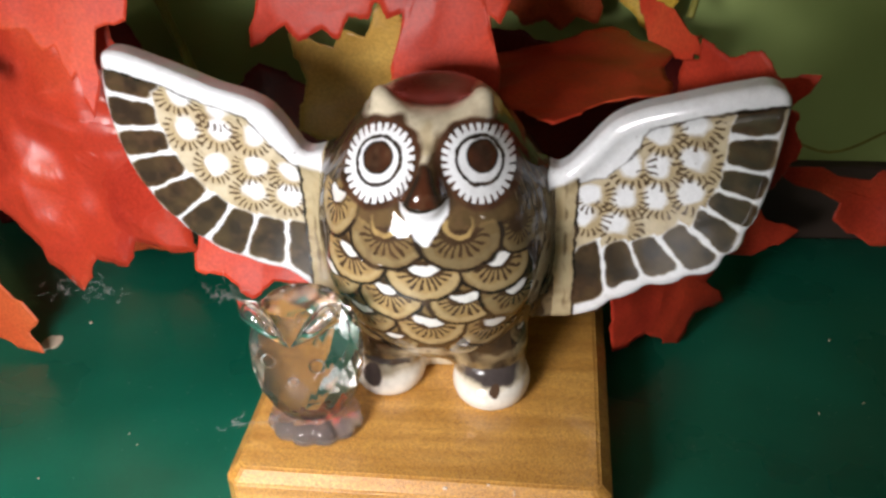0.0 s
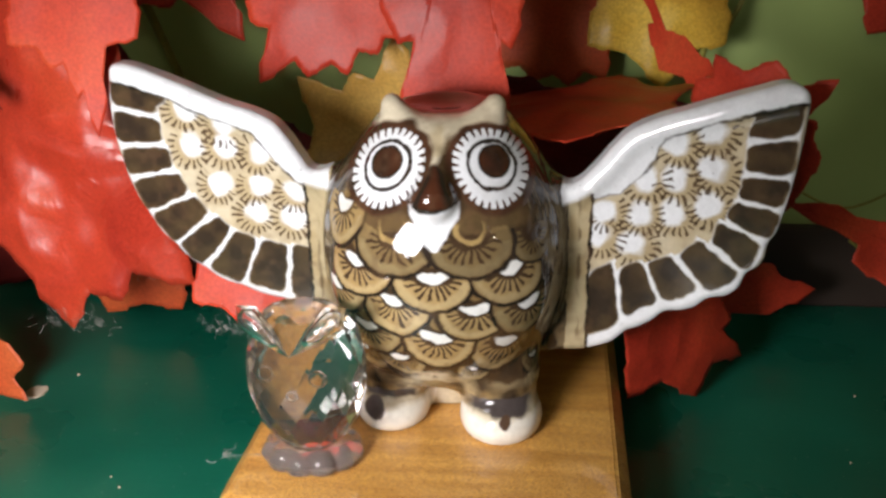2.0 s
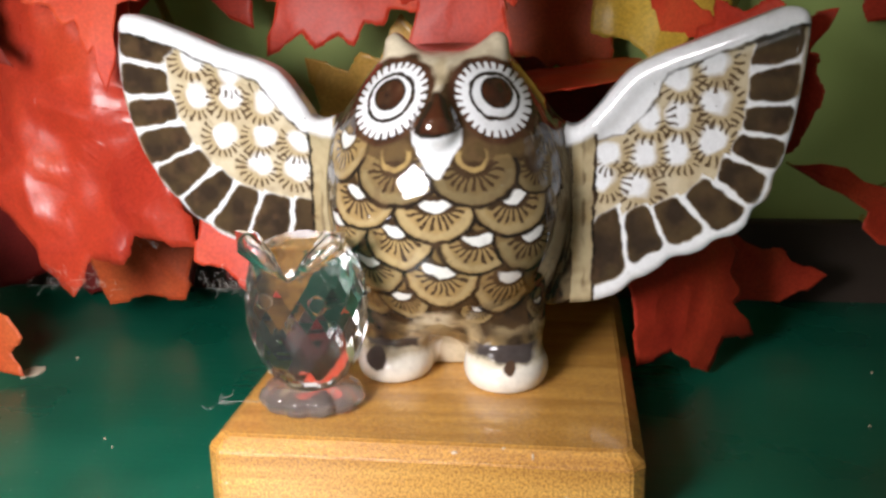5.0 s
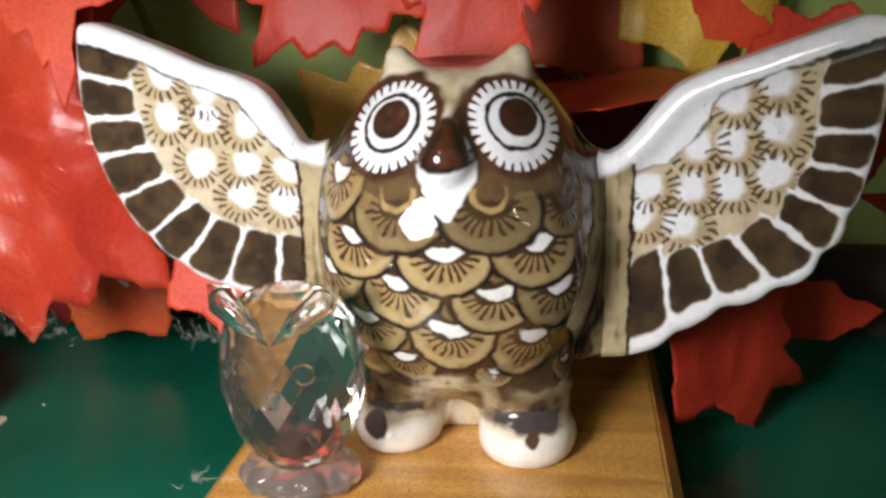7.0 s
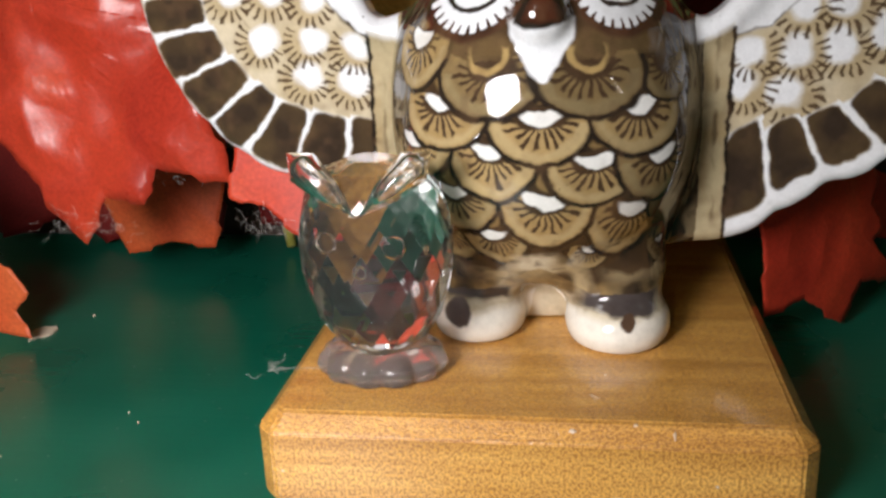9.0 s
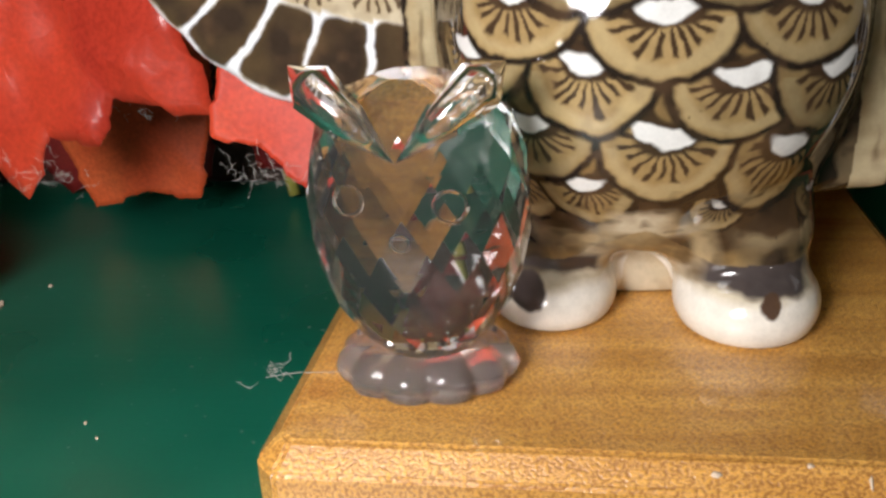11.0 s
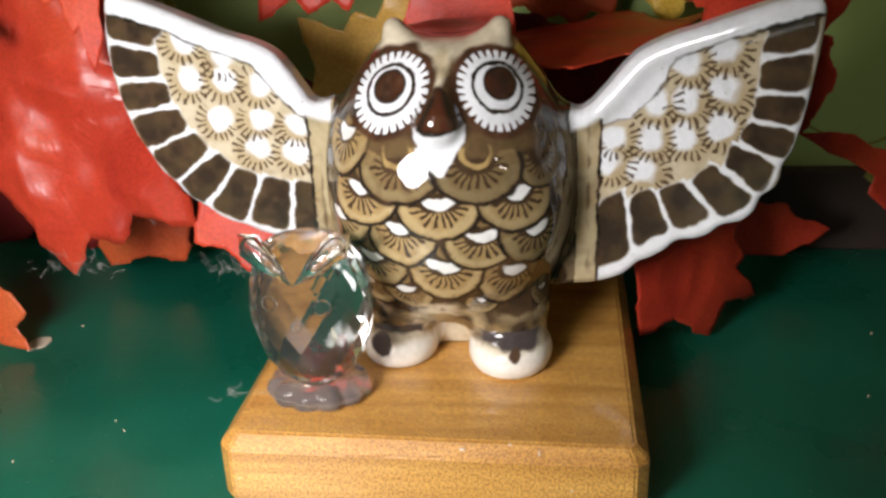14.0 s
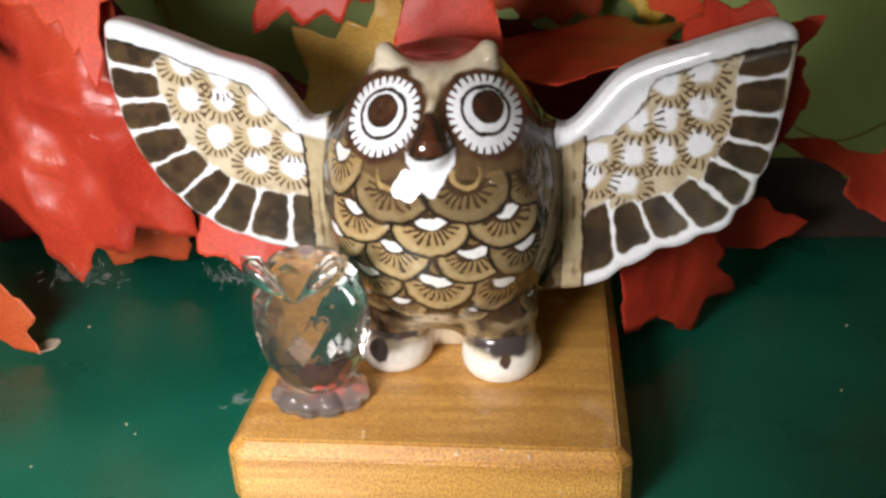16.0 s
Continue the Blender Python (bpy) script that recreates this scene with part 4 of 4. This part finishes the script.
    faces.append(tuple(range(count))[::-1])
    faces.append(tuple(range(m, m + count)))
    for i in range(count):
        a, b = (rings - 1) * count + i, (rings - 1) * count + (i + 1) % count
        faces.append((a, b, b + m, a + m))
    return part("leaf", verts, faces, mat, garland, label)


#    material, centre, normal, lobe tips, core radius, waviness, seed
leaf(SHINY_RED, (-84, 50, 62), (0.25, -1, 0.15), [(-80, 35, 21.5, 60), (-66, 44, 28, 60), (-50, 48, 31, 70), (-45, 51, 50, 70), (-52, 52, 66, 60), (-66, 52, 98, 55), (-92, 58, 110, 55), (-124, 66, 84, 60), (-104, 60, 40, 60)], 25, 3.6, 3, "glossy crinkled red leaf with a torn lower edge")
leaf(RED, (-38, 44, 38), (0, -1, 0.15), [(-49, 37, 31, 50), (-38, 38, 24.0, 45), (-22, 44, 24, 45), (-22, 46, 46, 60), (-52, 46, 48, 60)], 8, 0.8, 4, "red leaf with a dusty frayed edge")
leaf(ORANGE, (-114, 50, 14), (0.1, -1, 0.35), [(-93, 47, 10, 90), (-93, 46, 1.5, 90), (-112, 44, 0.8, 60), (-136, 52, 6, 60), (-124, 54, 36, 55), (-102, 51, 26, 90)], 12, 0.9, 5, "orange-red leaf tip resting on the table")
leaf(ORANGE, (-83, 84, 24), (0, -1, 0.2), [(-72, 85, 6.5, 90), (-92, 84, 5, 90), (-68, 88, 32, 60), (-102, 88, 32, 60), (-84, 90, 46, 60)], 15, 1.0, 6, "orange leaf hanging down to the table")
leaf(RED, (-74, 95, 96), (0, -1, 0.0), [(-52, 94, 72.5, 36), (-70, 95, 80, 45), (-88, 95, 72, 45), (-106, 96, 92, 50), (-66, 96, 126, 50), (-47, 94, 104, 45)], 16, 1.4, 7)
leaf(RED, (-25, 72, 92), (0.05, -1, -0.12), [(-42, 70, 67.3, 80), (-31, 70.2, 68.8, 90), (-22.5, 70.5, 69.3, 90), (-16, 71, 73.5, 80), (-8, 72, 76, 70), (2, 78, 108, 60), (-26, 80, 124, 60), (-47, 76, 100, 60), (-43, 72, 80, 80)], 18, 0.9, 8, "bright red leaf with a straight worn edge")
leaf(RED, (4, 60, 102), (0, -1, -0.20), [(-9.5, 57, 78, 80), (-9, 55, 63, 90), (1.5, 54.5, 59.5, 90), (12, 55, 63, 90), (12.5, 57, 77, 80), (22, 64, 90, 70), (34, 70, 112, 60), (4, 72, 134, 60), (-26, 70, 106, 60)], 14, 0.8, 9, "bright red leaf with a broad straight lobe")
leaf(ORANGE, (23, 108, 90), (0, -1, 0), [(7, 108, 64, 90), (15, 108, 60.5, 90), (24, 108, 59.5, 90), (33, 108, 61.5, 90), (38, 108, 70, 80), (45, 109, 100, 60), (24, 110, 126, 60), (0, 110, 100, 60)], 18, 0.8, 24, "orange-red leaf close to the wall")
leaf(RED, (-68, 47, 90), (0.1, -1, 0.1), [(-64.5, 40.5, 63.2, 60), (-68, 42, 70, 90), (-73, 43.5, 75.5, 90), (-81, 45, 79.5, 80), (-86, 50, 112, 60), (-62, 53, 108, 60), (-57, 49, 80, 60)], 12, 0.7, 25, "deep red leaf folded over the crinkled one")
leaf(RED, (27, 70, 63), (0.05, -0.22, 1), [(23, 43, 61, 60), (45, 55, 66, 50), (36, 95, 62, 50), (6, 80, 64, 60), (54, 84, 67, 60), (8, 54, 62, 60)], 18, 1.2, 10, "red leaf lying nearly flat with a dusty edge")
leaf(RED, (55, 42, 62), (-0.75, -0.66, 0.1), [(45, 48, 73, 60), (49, 47, 78, 70), (58, 40, 78.5, 80), (66, 33, 76.5, 70), (64, 35, 69, 80), (65.5, 35, 63, 70), (61, 38, 52, 60), (56, 46, 42, 60), (44, 58, 48, 60)], 13, 0.7, 11, "red leaf curled behind the wing tip")
leaf(RED, (43, 62, 76), (-0.6, -0.8, 0.2), [(34, 76, 92, 40), (37.2, 68, 80, 60), (45, 50, 72, 60), (52, 52, 73, 60), (44, 66, 79, 60)], 4, 0.4, 12)
leaf(RED, (46, 56, 25), (-0.25, -1, 0.45), [(36, 50, 7, 60), (57, 57, 1.6, 70), (63, 75, 5, 70), (57.5, 72, 16, 70), (60, 68, 26, 60), (46, 62, 42, 60), (28, 54, 30, 60)], 13, 0.9, 13, "dark red leaf in the shade of the wing")
leaf(RED, (96, 70, 34), (-0.1, -1, 0.5), [(66, 50, 52, 50), (84, 74, 28, 60), (106, 78, 20, 60), (136, 82, 8, 40), (118, 74, 34, 60), (92, 60, 47, 60)], 10, 2.2, 14, "curled red leaf hanging to one side")
leaf(RED, (71, 92, 14), (0, -1, 0.5), [(85, 95, 13, 40), (58, 90, 8, 60), (56, 92, 26, 60), (74, 92, 20, 60)], 6, 0.6, 15)
leaf(RED, (106, 115, 89), (0, -1, 0.1), [(94.5, 115, 71, 40), (84, 115, 86, 60), (122, 115, 73, 60), (112, 115, 116, 60), (89, 115, 108, 60)], 14, 0.9, 16)
leaf(BRONZE, (-18, 84, 52), (0, -1, 0.15), [(-14.3, 78, 75.5, 30), (-24, 82, 67.5, 70), (-37, 85, 66.5, 80), (-37.5, 86, 42, 60), (-20, 84, 30, 60), (4, 84, 44, 60), (6, 84, 64, 60)], 14, 1.2, 17, "shiny bronze brown leaf")
leaf(GOLD, (46, 106, 84), (0, -1, 0.1), [(46, 103, 60, 60), (28, 104, 70, 60), (60, 104, 70, 60), (56, 106, 112, 60), (30, 106, 108, 60)], 14, 1.3, 18, "golden yellow leaf")
# fills the dark gap at the left, shade held in the leaf colour
leaf(MAROON_AND_SHADE, (-104, 104, 34), (0.1, -1, 0.1), [(-78, 104, 4, 70), (-136, 104, 2, 70), (-146, 104, 60, 60), (-90, 104, 72, 60), (-108, 102, 1, 60), (-66, 104, 40, 60)], 28, 1.0, 19)
leaf(MAROON_AND_SHADE, (-100, 44, 82), (0.1, -1, 0), [(-83, 41, 68, 80), (-88, 42.5, 75, 80), (-85.5, 45, 88, 80), (-100, 46, 112, 60), (-120, 48, 90, 60), (-112, 43, 66, 60), (-93, 41.5, 67.5, 80)], 10, 0.6, 20, "dark maroon lobed leaf")
# two more rear leaves coloured dark for the shade behind the owl
leaf(MAROON_AND_SHADE, (26, 90, 40), (0, -1, 0.1), [(6, 90, 18, 70), (46, 92, 16, 70), (54, 92, 58, 60), (4, 90, 66, 60), (28, 90, 4, 60), (58, 94, 34, 60)], 20, 0.9, 21)
leaf(MAROON_AND_SHADE, (-46, 98, 30), (0, -1, 0.1), [(-66, 98, 8, 70), (-28, 98, 4, 70), (-18, 98, 40, 60), (-50, 98, 54, 60), (-68, 98, 40, 60)], 20, 0.9, 22)

for name, pts, r in (("stalk", [(66, 114, 108), (62, 111, 90), (57, 108, 74), (54, 104, 64)], 0.9), ("stalk", [(74, 116, 106), (68, 113, 88), (60, 111, 70)], 0.7),
                     ("stalk", [(88, 84, 30), (98, 84, 22), (110, 84, 8), (118, 84, 1.2)], 0.8), ("stalk", [(74, 96, 40), (90, 100, 32), (104, 104, 36)], 0.35),
                     ("vine", [(-140, 112, 92), (-80, 108, 100), (0, 110, 96), (60, 113, 104), (140, 115, 96)], 1.4), ("vine", [(-88, 106, 98), (-70, 104, 50), (-60, 100, 1.6)], 1.2)):
    vs, fs = tube([Vector(p) * MM for p in smooth_curve(pts, False)], r * MM)
    part(name, vs, fs, STALK, garland)


# ---- dust and flakes ----
def fluff(centre, spread, count, seed, length=2.8, r=0.021):
    rnd = random.Random(seed)
    verts, faces = [], []
    for _ in range(count):
        p = Vector([centre[i] + rnd.gauss(0, spread[i]) for i in range(3)])
        d = Vector([rnd.gauss(0, 1) for _ in range(3)]).normalized()
        pts = []
        for _ in range(7):
            pts.append(p * MM)
            d = (d + 0.7 * Vector([rnd.gauss(0, 1) for _ in range(3)])).normalized()
            p = p + d * length / 6
        v, f = tube(pts, r * MM, 4)
        k = len(verts)
        verts += v
        faces += [tuple(i + k for i in g) for g in f]
    return verts, faces


for centre, spread, count, seed in (((-73, 36, 26.5), (3.6, 1.0, 1.2), 40, 1), ((-43, 36.5, 26.5), (2.6, 0.6, 0.9), 34, 2), ((-64, 50, 31), (2.0, 1.0, 0.7), 8, 4)):
    vs, fs = fluff(centre, spread, count, seed)
    part("dust_fluff", vs, fs, FLUFF, garland, "grey tangle of dust fibres")

vs, fs = fluff((-35.6, 13, 12.9), (0.5, 0.5, 0.4), 7, 8, 3.0, 0.03)
v2, f2 = tube([Vector(p) * MM for p in smooth_curve([(-36, 12.5, 12.8), (-33, 13.4, 12.9), (-30, 14.2, 12.62), (-27, 14.6, 12.6)], False)], 0.04 * MM, 4)
tagged(part("dust_hair", vs + v2, fs + [tuple(i + len(vs) for i in f) for f in f2], FLUFF), "fine pale hair caught on the edge of the wooden block", "hair")


def flake(x, y, size, seed):
    rnd = random.Random(seed)
    k = 13
    ring = [(x + size * (0.55 + 0.6 * rnd.random()) * math.cos(2 * math.pi * i / k) * 0.75, y + size * (0.55 + 0.6 * rnd.random()) * math.sin(2 * math.pi * i / k)) for i in range(k)]
    vs = [Vector((a, b, 0.02)) * MM for a, b in ring] + [Vector((a, b, 0.3)) * MM for a, b in ring]
    fs = [tuple(range(k))[::-1], tuple(range(k, 2 * k))] + [(i, (i + 1) % k, k + (i + 1) % k, k + i) for i in range(k)]
    return tagged(part("paint_flake", vs, fs, FLAKE, smooth=False), "small pale flake lying on the green table", "flake", "flakes and dust on the table")


flake(-95, 51, 3.4, 5)
for i, (x, y, s) in enumerate(((-89, 60, 0.6), (-63, 22, 0.35), (-60, 19, 0.3), (88, 66, 0.5), (80, 40, 0.4), (90, 44, 0.35), (-76, 8, 0.3), (95, 30, 0.3))):
    flake(x, y, s * 0.6, 20 + i)
